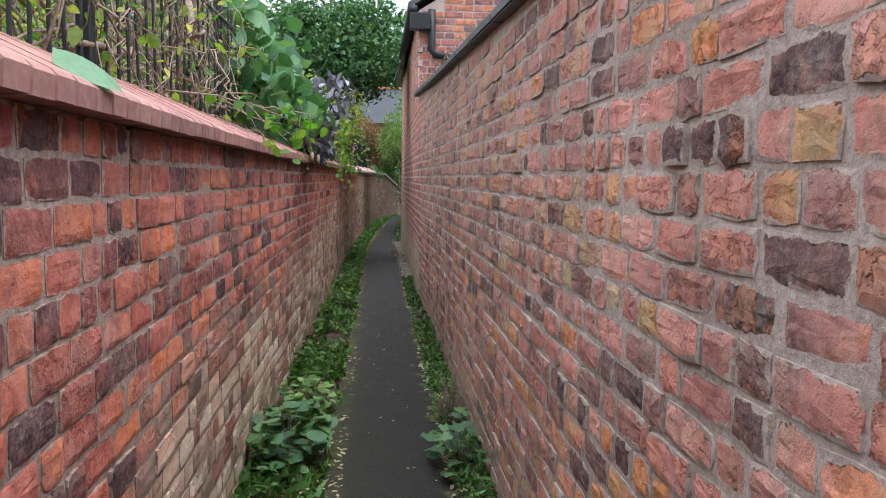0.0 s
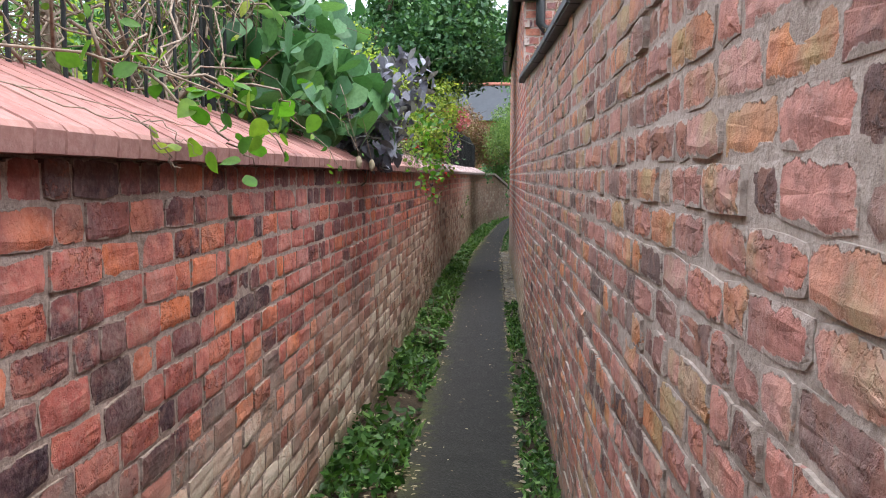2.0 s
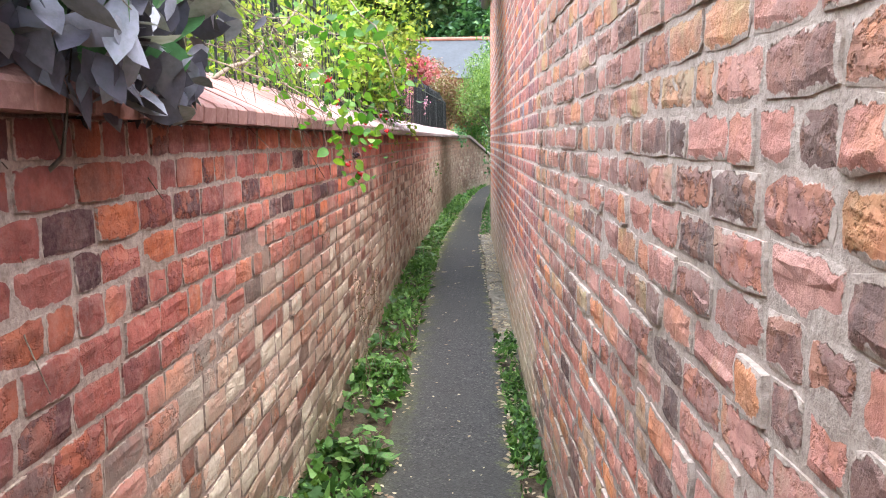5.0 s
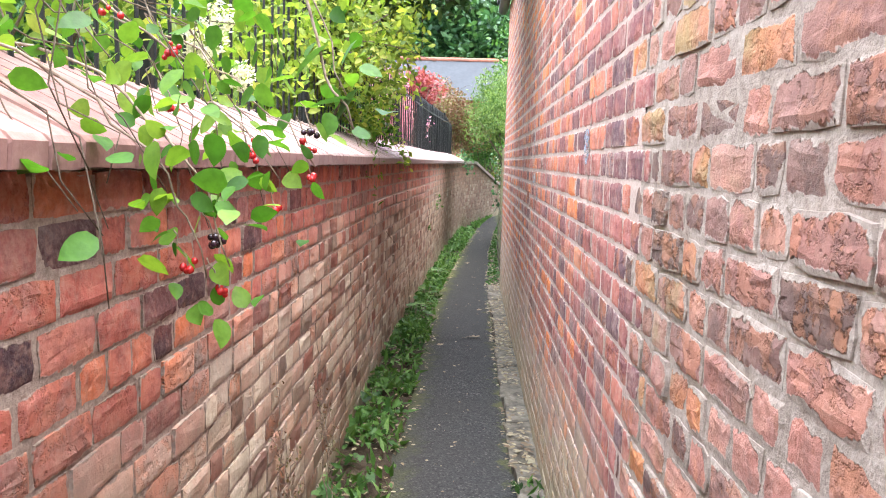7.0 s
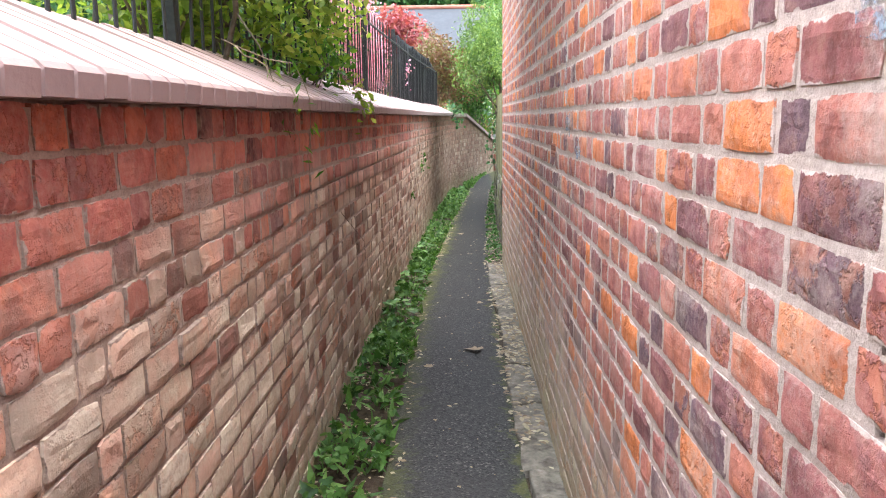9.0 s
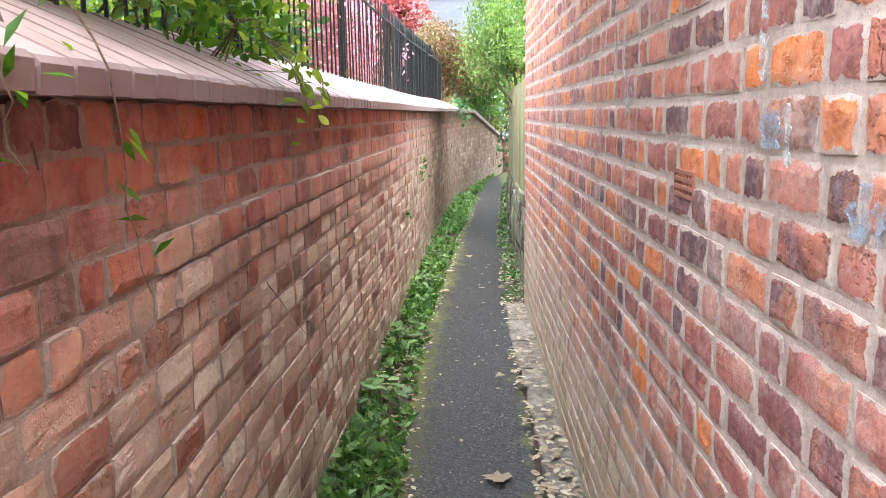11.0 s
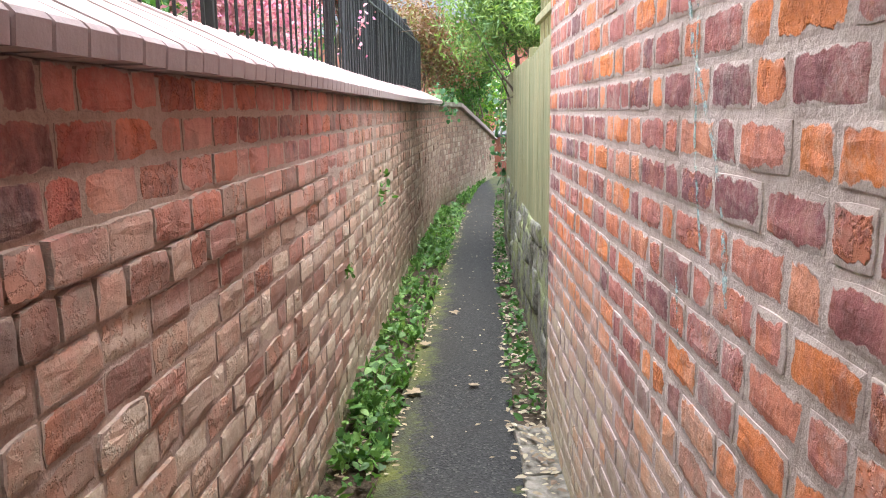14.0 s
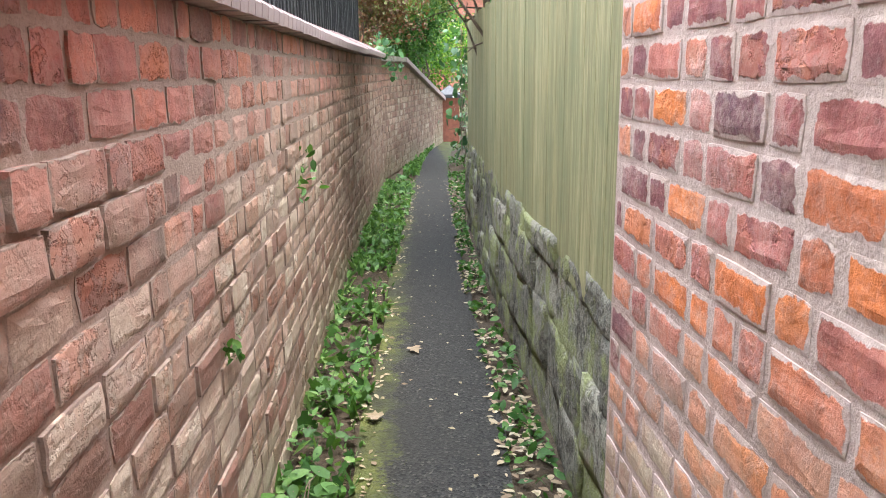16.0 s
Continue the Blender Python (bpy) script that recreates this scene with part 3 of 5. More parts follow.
def stone_material():
    m, n, l, p = material("mossy_grey_stone", 0.95)
    co = world_pos(n)
    r = piece_random(n, l)
    f = noise_tex(n, l, co, 22, 7, 0.65)
    g = noise_tex(n, l, co, 4, 5, 0.6)
    col = ramp(n, l, r, [(0, (0.14, 0.13, 0.105)), (0.5, (0.20, 0.19, 0.145)), (1, (0.27, 0.25, 0.195))])
    col = mixcol(n, l, maprange(n, l, f, 0.45, 0.58, 0, 0.85), col, (0.05, 0.046, 0.036))
    col = mixcol(n, l, maprange(n, l, calc(n, l, "ADD", g, calc(n, l, "MULTIPLY", f, 0.4)), 0.68, 0.78, 0, 0.8), col, mixcol(n, l, f, (0.14, 0.17, 0.05), (0.30, 0.31, 0.14)))
    w = noise_tex(n, l, co, 60, 5, 0.7)
    col = mixcol(n, l, maprange(n, l, w, 0.56, 0.66, 0, 0.6), col, (0.34, 0.33, 0.27))
    l.new(col, p.inputs["Base Color"])
    bump(n, l, p, calc(n, l, "ADD", f, g), 1.0, 0.02)
    return m


def plank_material():
    m, n, l, p = material("green_weathered_planks", 0.85)
    co = world_pos(n)
    mp = nd(n, "Mapping")
    mp.inputs["Scale"].default_value = (120, 120, 2.2)
    l.new(co, mp.inputs[0])
    grain = noise_tex(n, l, mp.outputs[0], 1.0, 6, 0.6)
    mp2 = nd(n, "Mapping")
    mp2.inputs["Scale"].default_value = (16, 16, 0.7)
    l.new(co, mp2.inputs[0])
    stain = noise_tex(n, l, mp2.outputs[0], 1.0, 4)
    r = piece_random(n, l)
    col = ramp(n, l, r, [(0, (0.27, 0.245, 0.12)), (0.5, (0.31, 0.28, 0.14)), (1, (0.36, 0.325, 0.17))])
    col = mixcol(n, l, maprange(n, l, grain, 0.45, 0.57, 0, 0.75), col, mixcol(n, l, 1.0, col, (0.45, 0.46, 0.42), "MULTIPLY"))
    algae = noise_tex(n, l, calc_stretch(n, l, co, (9, 9, 2.2)), 1.0, 7, 0.75)
    col = mixcol(n, l, maprange(n, l, algae, 0.42, 0.62, 0, 0.7), col, mixcol(n, l, grain, (0.09, 0.10, 0.045), (0.22, 0.235, 0.12)))
    col = mixcol(n, l, maprange(n, l, stain, 0.47, 0.62, 0, 0.15), col, mixcol(n, l, grain, (0.10, 0.115, 0.05), (0.21, 0.225, 0.10)))
    l.new(col, p.inputs["Base Color"])
    bump(n, l, p, grain, 0.5, 0.004)
    return m


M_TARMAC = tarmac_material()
M_STONE = stone_material()
M_PLANK = plank_material()

# ---- ground, path and verges ----
def path_mid(y):
    return float(np.interp(y, [-8, 13.5, 15, 17, 18, 20.5, 23.3, 26, 29, 40], [0.55, 0.54, 0.57, 0.67, 0.70, 0.85, 1.03, 1.30, 1.75, 4.0]))


def path_half(y):
    return float(np.interp(y, [-8, 14, 17, 23, 30], [0.285, 0.27, 0.235, 0.2, 0.2]))


def strip_mesh(name, y0, y1, left, right, height, mat, nx=8, dy=0.12):
    ys = np.arange(y0, y1 + 1e-6, dy)
    V, F = [], []
    for y in ys:
        for i in range(nx + 1):
            x = left(y) + (right(y) - left(y)) * i / nx
            V.append((x, y, height(x, y, i / nx)))
    k = nx + 1
    for j in range(len(ys) - 1):
        for i in range(nx):
            F.append((j * k + i, j * k + i + 1, (j + 1) * k + i + 1, (j + 1) * k + i))
    return mesh_from(name, V, F, mat, True)


ground = tagged(part("ground", strip_mesh("ground", -300, 600, lambda y: -450, lambda y: 450, lambda x, y, u: -0.06, M_GRASS, 6, 100.0), None), "rough dark green grassy ground around the alley", "ground", kind="structure")
verge = tagged(part("verge", strip_mesh("verge", -6, 36, lambda y: path_mid(y) - 0.85, lambda y: path_mid(y) + 0.75,
               lambda x, y, u: -0.012 + 0.03 * noise.noise((x * 6, y * 6, 0)) * (abs(u - 0.52) > 0.2) - 0.02 * (abs(u - 0.52) < 0.15), M_SOIL, 20, 0.1), None), "dark damp soil strips with leaf litter beside the path", "soil", kind="structure")
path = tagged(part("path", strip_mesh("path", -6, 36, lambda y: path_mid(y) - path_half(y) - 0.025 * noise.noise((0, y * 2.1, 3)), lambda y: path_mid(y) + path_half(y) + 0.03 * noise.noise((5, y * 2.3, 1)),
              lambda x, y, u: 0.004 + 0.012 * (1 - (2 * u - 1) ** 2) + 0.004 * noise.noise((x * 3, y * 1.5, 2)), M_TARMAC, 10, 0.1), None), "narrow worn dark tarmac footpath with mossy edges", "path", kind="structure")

# worn concrete footing strip along the house
footing = thing("footing", (0, 0, 0), "pale broken concrete strip at the foot of the house wall", "footing", kind="structure")
fy = 8.9
while fy < 14.75:
    ln = float(RNG.uniform(0.45, 0.95))
    f1 = min(fy + ln, 14.85)
    bm = box_bm(0.805 + RNG.uniform(-0.012, 0.02), right_face(fy) + 0.02, fy, f1 - 0.012, -0.05, 0.022 + RNG.uniform(-0.006, 0.006), 0.008)
    bmesh.ops.subdivide_edges(bm, edges=[e for e in bm.edges if e.calc_length() > 0.1], cuts=7, use_grid_fill=True)
    for v in bm.verts:
        v.co += 0.016 * noise.noise_vector(v.co * 7) + 0.007 * noise.noise_vector(v.co * 26)
    part("slab", bm, M_CONCRETE, footing, smooth=True)
    fy = f1


# ---- brick walls ----
def wall_core(name, face, inner, y0, y1, z0, top, mat, dy=0.25):
    """The mortar body of a wall along y between two lines, with a top line."""
    ys = list(np.arange(y0, y1, dy)) + [y1]
    V, F = [], []
    for y in ys:
        V += [(face(y), y, z0), (face(y), y, top(y)), (inner(y), y, top(y)), (inner(y), y, z0)]
    for j in range(len(ys) - 1):
        a, b = 4 * j, 4 * j + 4
        for i in range(4):
            F.append((a + i, b + i, b + (i + 1) % 4, a + (i + 1) % 4))
    F += [(0, 1, 2, 3), tuple(4 * (len(ys) - 1) + i for i in (3, 2, 1, 0))]
    return mesh_from(name, V, F, mat)


def brick_rows(u0, u1, z0, top, course, joint, rng, header=0.38, length=0.222, short=0.107, bond=False):
    """A laid pattern: (u middle, z middle, width, height) of every brick. u0, u1: numbers, or a limit for each course."""
    out = []
    k, z = 0, z0
    while z < 4.5:
        a0 = u0(k) if callable(u0) else u0
        a1 = u1(k) if callable(u1) else u1
        u = a0 - rng.uniform(0, 0.2)
        row_header = header + (0.35 if k % 4 == 1 else -0.1)
        j = 0
        while u < a1:
            is_short = (j + k) % 2 == 0 if bond and rng.random() < 0.9 else rng.random() < row_header
            w = (short if is_short else length) + rng.uniform(-0.008, 0.008)
            a, b = max(u, a0), min(u + w, a1)
            if b - a > 0.035 and z + course - joint < top((a + b) / 2):
                out.append(((a + b) / 2, z + course / 2, b - a - joint, course - joint))
            u += w
            j += 1
        k += 1
        z += course
    return out


RING = np.array([(-1, -1), (-0.33, -1), (0.33, -1), (1, -1), (1, -0.3), (1, 0.3), (1, 1), (0.33, 1), (-0.33, 1), (-1, 1), (-1, 0.3), (-1, -0.3)], float)
NR = len(RING)
CORNER = np.abs(RING).min(1) > 0.9


def brick_verts(w, h, proud, depth, rough, rng):
    """One worn brick in (along, out, up): a back ring, a rim sunk into the joint, a ring on the face, a ring well inside and the middle."""
    half = np.array([w / 2, h / 2])
    edge = RING * half + rng.normal(size=(NR, 2)) * rough * np.array([0.22, 0.19])
    edge[CORNER] -= RING[CORNER] * (0.001 + rough * 0.45 * rng.random((CORNER.sum(), 1)))
    if rng.random() < rough * 14:      # a broken corner
        k = int(rng.choice(np.flatnonzero(CORNER)))
        edge[k] *= 1 - rng.uniform(0.03, 0.12)
    ring1 = edge - RING * (0.0065 + rough * 0.3 * rng.random((NR, 1)))
    inset = min(0.017, 0.42 * min(w, h))
    ring2 = edge - RING * inset
    tilt = rng.normal(size=2) * rough * np.array([0.12, 0.16])
    o_rim = proud - 0.0022 - rng.random(NR) * rough * 0.12
    o1 = proud - 0.0008 - rng.random(NR) * rough * 0.08 + RING @ tilt * 0.5
    o2 = proud + RING @ tilt + rng.normal(size=NR) * rough * 0.10
    mid_o = o2.mean() + rng.normal() * rough * 0.15
    o1, o2, mid_o = np.maximum(o1, o_rim + 0.0004), np.maximum(o2, proud - 0.0016), max(mid_o, proud - 0.0016)
    back = np.c_[RING[:, 0] * half[0], np.full(NR, proud - depth), RING[:, 1] * half[1]]
    return np.concatenate([back, np.c_[edge[:, 0], o_rim, edge[:, 1]], np.c_[ring1[:, 0], o1, ring1[:, 1]], np.c_[ring2[:, 0], o2, ring2[:, 1]], [[0, mid_o, 0]]])


BRICK_FACES = [(q * NR + i, q * NR + (i + 1) % NR, (q + 1) * NR + (i + 1) % NR, (q + 1) * NR + i) for q in range(3) for i in range(NR)] + [(3 * NR + i, 3 * NR + (i + 1) % NR, 4 * NR) for i in range(NR)]
RIM = np.r_[np.zeros(2 * NR), np.full(NR, 0.42), np.ones(NR + 1)]


def mark_rims(me):
    """How far each corner lies inside its brick, for the mortar that laps over the rims."""
    me.attributes.new("rim", "FLOAT", "POINT").data.foreach_set("value", np.tile(RIM, len(me.vertices) // len(RIM)).astype(np.float32))
    return me


def lay_bricks(wall, rows, place, mat, proud, rough, near, rng, side, uneven=0.002, worn=None):
    """Bricks of the stretch 'near' are pieces of their own on shared meshes; the rest is one joined mesh.
    place(u) gives x, y of the face line and the angle of its run; side: +1 faces right of the run's way."""
    shared = {}
    V, F = [], []
    count = 0
    for u, z, w, h in rows:
        x, y, a = place(u)
        d = np.array([math.cos(a), math.sin(a), 0])
        nrm = np.array([math.sin(a), -math.cos(a), 0]) * side
        push = max(-0.0012, rng.normal() * uneven) + (worn(u, z) if worn else 0.0)
        if near(u) and count < 300:
            key = (round(w / 0.012), int(rng.integers(5)))
            if key not in shared:
                q = brick_verts(key[0] * 0.012, h, proud, 0.05, rough, rng)
                P = q[:, 0:1] * np.array([1.0, 0, 0]) + q[:, 1:2] * np.array([0, -1.0, 0]) * side + q[:, 2:3] * np.array([0, 0, 1.0])
                shared[key] = mark_rims(mesh_from("brick", P, BRICK_FACES if side < 0 else [f[::-1] for f in BRICK_FACES], mat))
            ob = new("brick", shared[key])
            ob.parent = wall
            ob.matrix_basis = Matrix.Translation((x + nrm[0] * push, y + nrm[1] * push, z)) @ Matrix.Rotation(a + rng.normal() * 0.006, 4, "Z") @ Matrix.Rotation(rng.normal() * 0.008, 4, "Y")
            count += 1
        else:
            q = brick_verts(w, h, proud + push, 0.05, rough, rng)
            P = np.array([x, y, z]) + q[:, 0:1] * d + q[:, 1:2] * nrm + q[:, 2:3] * np.array([0, 0, 1.0])
            o = len(V)
            V.extend(P.tolist())
            F.extend([tuple(i + o for i in (f if side < 0 else f[::-1])) for f in BRICK_FACES])
    if V:
        rest = part("brick_courses", mark_rims(mesh_from("brick_courses", V, F, mat)), None, wall)
        rest["kind"] = "stuff"
    return count


def along(face):
    def at(u):
        d = (face(u + 0.05) - face(u - 0.05)) / 0.1
        return face(u), u, math.atan2(1, d)
    return at


COPE = 1.372
wall_left = tagged(part("wall_left", wall_core("wall_left", lambda y: left_face(y) - 0.016, lambda y: left_face(y) - 0.36, -6, 21.9, -0.05, lambda y: COPE, M_MORTAR_L), None), "long low garden wall of weathered red brick with pale salt stains", "wall", kind="structure")
wall_right = tagged(part("wall_right", wall_core("wall_right", lambda y: right_face(y) + 0.018, lambda y: right_face(y) + 0.36, -6, 8.6, -0.05, old_top, M_MORTAR_O), None), "tall old alley wall of rough mixed brick with crumbling mortar", "wall", kind="structure")


def pointing(wall, face, side, y0, y1, top, mat, depth, swing, step=0.03):
    """The uneven mortar between the bricks: full in places, washed out in others."""
    ys = np.arange(y0, y1 + 1e-6, step)
    V, F = [], []
    nz = 1 + int(max(top(y) for y in (y0, y1)) / step)
    for y in ys:
        for k in range(nz + 1):
            z = min(k * step - 0.02, top(y) - 0.002)
            d = (depth(y) if callable(depth) else depth) + swing * noise.noise((y * 7, z * 7, side)) + 0.4 * swing * noise.noise((y * 23, z * 23, side))
            V.append((face(y) - side * max(0.0024, min(d, 0.014)), y, z))
    k = nz + 1
    for j in range(len(ys) - 1):
        for i in range(nz):
            F.append((j * k + i, (j + 1) * k + i, (j + 1) * k + i + 1, j * k + i + 1))
    return part("mortar", mesh_from("mortar", V, F, mat, True), None, wall)


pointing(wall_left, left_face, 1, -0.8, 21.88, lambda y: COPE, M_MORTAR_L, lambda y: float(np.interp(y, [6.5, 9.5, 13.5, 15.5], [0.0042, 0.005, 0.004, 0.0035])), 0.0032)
pointing(wall_right, right_face, -1, -0.8, 7.87, old_top, M_MORTAR_O, 0.0045, 0.0045)
pointing(wall_right, right_face, -1, 7.87, 8.59, old_top, M_MORTAR_H, 0.003, 0.0008)

# the house: side wall on the alley, gable over the old wall, roof
HOUSE_Y0, HOUSE_Y1, EAVE = 8.6, 14.93, 3.16
house = thing("house", (1, 8.6, 0), "red brick house side wall rising straight from the path", "house")


def house_part(name, bm, mat, label=""):
    ob = part(name, bm, mat, house, label)
    ob.matrix_parent_inverse = Matrix.Translation((-1, -8.6, 0))
    return ob


bm = bmesh.new()
fx0, fx1 = right_face(HOUSE_Y0) + 0.0028, right_face(HOUSE_Y1) + 0.0028
prof = [(fx0, 0.0), (fx0, EAVE), (3.1, EAVE + 1.35), (5.2, EAVE), (5.2, 0.0)]
va = [bm.verts.new((x, HOUSE_Y0 + 0.006, z - 0.05)) for x, z in prof]
vb = [bm.verts.new((x + (fx1 - fx0 if i < 2 else 0), HOUSE_Y1 - 0.006, z - 0.05)) for i, (x, z) in enumerate(prof)]
bm.faces.new(va)
bm.faces.new(vb[::-1])
for i in range(5):
    bm.faces.new((va[i], vb[i], vb[(i + 1) % 5], va[(i + 1) % 5]))
bmesh.ops.recalc_face_normals(bm, faces=bm.faces)
house_part("wall", bm, M_MORTAR_H)
for s, (xa, xb) in enumerate(((fx0 - 0.12, 3.1), (3.1, 5.35))):
    bm = bmesh.new()
    za, zb = (EAVE - 0.04, EAVE + 1.36) if s == 0 else (EAVE + 1.36, EAVE - 0.06)
    vs = [bm.verts.new((x, y, z + dz)) for dz in (0, 0.06) for y in (HOUSE_Y0 - 0.07, HOUSE_Y1 + 0.07) for x, z in ((xa, za), (xb, zb))]
    for f in [(0, 2, 3, 1), (4, 5, 7, 6), (0, 1, 5, 4), (2, 6, 7, 3), (0, 4, 6, 2), (1, 3, 7, 5)]:
        bm.faces.new([vs[i] for i in f])
    house_part("roof", bm, M_SLATE, "dark slate roof slope")
house_part("gutter", tubes_mesh("gutter", [([(fx0 - 0.07, HOUSE_Y0 - 0.12, EAVE - 0.06), (fx1 - 0.07, HOUSE_Y1 + 0.05, EAVE - 0.08)], 0.055)], M_IRON, 8), None, "black gutter")
house_part("hopper", box_bm(fx0 - 0.10, fx0 + 0.12, HOUSE_Y0 - 0.15, HOUSE_Y0 - 0.01, EAVE - 0.28, EAVE - 0.10, 0.012), M_IRON, "black rainwater hopper")
house_part("downpipe", tubes_mesh("downpipe", [([(fx0 + 0.14, HOUSE_Y0 - 0.06, EAVE - 0.05), (fx0 + 0.14, HOUSE_Y0 - 0.06, EAVE - 0.48), (fx0 + 0.18, HOUSE_Y0 - 0.06, EAVE - 0.53), (fx0 + 0.36, HOUSE_Y0 - 0.06, EAVE - 0.56), (fx0 + 0.40, HOUSE_Y0 - 0.06, EAVE - 0.61), (fx0 + 0.40, HOUSE_Y0 - 0.06, 2.1)], 0.042)], M_IRON, 8), None, "black cast-iron downpipe with an offset bend")

# low end wall beyond the bend, running down to a pier
END_A, END_B = Vector((0.37, 22.2, 0)), Vector((1.42, 27.0, 0))
END_LEN = (END_B - END_A).length
END_ANG = math.atan2(END_B.y - END_A.y, END_B.x - END_A.x)


def end_top(u):
    return float(np.interp(u, [0, 1.45, END_LEN], [1.36, 1.36, 0.74]))


def end_place(u):
    p = END_A + (END_B - END_A) * (u / END_LEN)
    return p.x, p.y, END_ANG


V, F = [], []
nrm = Vector((math.sin(END_ANG), -math.cos(END_ANG), 0))
us = [0, 1.45, END_LEN]
for u in us:
    x, y, _ = end_place(u)
    f = Vector((x, y, 0)) - nrm * 0.011
    g = Vector((x, y, 0)) - nrm * 0.3
    V += [(f.x, f.y, -0.05), (f.x, f.y, end_top(u)), (g.x, g.y, end_top(u)), (g.x, g.y, -0.05)]
for j in range(2):
    a, b = 4 * j, 4 * j + 4
    F += [(a + i, b + i, b + (i + 1) % 4, a + (i + 1) % 4) for i in range(4)]
F += [(0, 1, 2, 3), (11, 10, 9, 8)]
wall_end = tagged(part("wall_end", mesh_from("wall_end", V, F, M_MORTAR_L), None), "brick wall past the bend with a ramped-down top", "wall", kind="structure")
cap = thing("coping_end", (0, 0, 0), "pale stone coping on the ramped end wall", "coping", kind="structure")
for u0, u1 in ((-0.05, 1.45), (1.45, END_LEN)):
    bm = bmesh.new()
    vs = []
    for u in (u0, u1):
        x, y, _ = end_place(u)
        for o in (0.05, -0.34):
            for dz in (0.0, 0.06):
                vs.append(bm.verts.new((x + nrm.x * o, y + nrm.y * o, end_top(max(u, 0)) + dz)))
    for f in [(0, 1, 3, 2), (4, 6, 7, 5), (0, 4, 5, 1), (2, 3, 7, 6), (1, 5, 7, 3), (0, 2, 6, 4)]:
        bm.faces.new([vs[i] for i in f])
    bmesh.ops.recalc_face_normals(bm, faces=bm.faces)
    part("slab", bm, M_CONCRETE if u0 < 0 else M_LIP, cap)
pier = thing("gate_pier", (1.55, 27.2, 0), "small brick gate pier with a grey pyramid cap", "pier")
part("shaft", box_bm(-0.16, 0.16, -0.16, 0.16, -0.05, 0.78, 0.01), M_PLAINBRICK, pier)
bm = box_bm(-0.21, 0.21, -0.21, 0.21, 0.78, 0.84)
tipv = bm.verts.new((0, 0, 1.0))
bm.faces.ensure_lookup_table()
topf = bm.faces[1]
tv = list(topf.verts)
bmesh.ops.delete(bm, geom=[topf], context="FACES_ONLY")
for i in range(4):
    bm.faces.new((tv[i], tv[(i + 1) % 4], tipv))
part("cap", bm, M_SLATE, pier, "grey stone pyramid cap")

# old wall coping: thin dark slabs
slabs = thing("coping_right", (0, 0, 0), "thin dark stone slabs capping the old wall", "coping", kind="structure")
sy = -5.9
while sy < 8.55:
    s1 = min(sy + float(RNG.uniform(0.5, 0.8)), 8.58)
    bm = bmesh.new()
    vs = [bm.verts.new((right_face(y) + o, y, old_top(y) + dz)) for dz in (0.0, 0.045) for y in (sy, s1 - 0.01) for o in (-0.045, 0.42)]
    for f in [(0, 2, 3, 1), (4, 5, 7, 6), (0, 1, 5, 4), (2, 6, 7, 3), (0, 4, 6, 2), (1, 3, 7, 5)]:
        bm.faces.new([vs[i] for i in f])
    bmesh.ops.bevel(bm, geom=list(bm.edges), offset=0.008, segments=2, affect="EDGES")
    bmesh.ops.rotate(bm, verts=bm.verts, cent=(1, sy, old_top(sy)), matrix=Matrix.Rotation(float(RNG.normal() * 0.006), 3, "Y"))
    part("slab", bm, M_SLATE, slabs)
    sy = s1

# ---- clay coping of the garden wall: one sloping tile after another ----
coping_left = thing("coping_left", (0, 0, 0), "sloping red clay coping tiles with darker front edges", "coping", kind="structure")


def coping_tile(w):
    """Run along local x, front edge towards -y, rising to the back."""
    prof = [(-0.052, 0.0), (-0.055, 0.036), (-0.046, 0.046), (0.12, 0.125), (0.33, 0.215), (0.36, 0.21), (0.36, 0.0)]
    V, F = [], []
    for x, ins in ((-w / 2, 0.0), (-w / 2 + 0.0025, -0.003), (w / 2 - 0.0025, -0.003), (w / 2, 0.0)):
        for y, z in prof:
            V.append((x, y + (0.004 if ins == 0 else 0), max(0, z - (0.006 if ins == 0 else 0))))
    k = len(prof)
    for j in range(3):
        for i in range(k):
            F.append((j * k + i, j * k + (i + 1) % k, (j + 1) * k + (i + 1) % k, (j + 1) * k + i))
    F += [tuple(range(k))[::-1], tuple(3 * k + i for i in range(k))]
    me = mesh_from("coping_tile", V, F)
    me.materials.append(M_TILE)
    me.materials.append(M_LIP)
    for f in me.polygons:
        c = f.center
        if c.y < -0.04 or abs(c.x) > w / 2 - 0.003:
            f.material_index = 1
    return me


TILES = [coping_tile(w) for w in (0.0815, 0.080, 0.078)]
ty, tc = -1.0, 0
while ty < 21.85:
    w = 0.0845
    x, y, a = along(left_face)(ty)
    ob = new("coping_tile", TILES[int(RNG.integers(3))])
    ob.parent = coping_left
    lift = 0.010 if 19.6 < ty < 22 else 0.0
    ob.matrix_basis = Matrix.Translation((x, y, COPE + lift + RNG.normal() * 0.0012)) @ Matrix.Rotation(a, 4, "Z") @ Matrix.Rotation(RNG.normal() * 0.006, 4, "X")
    ty += w
    tc += 1

# ---- iron railings on the wall ----
def rail_x(y):
    return left_face(y) - float(np.interp(y, [0, 12, 22], [0.315, 0.30, 0.22]))


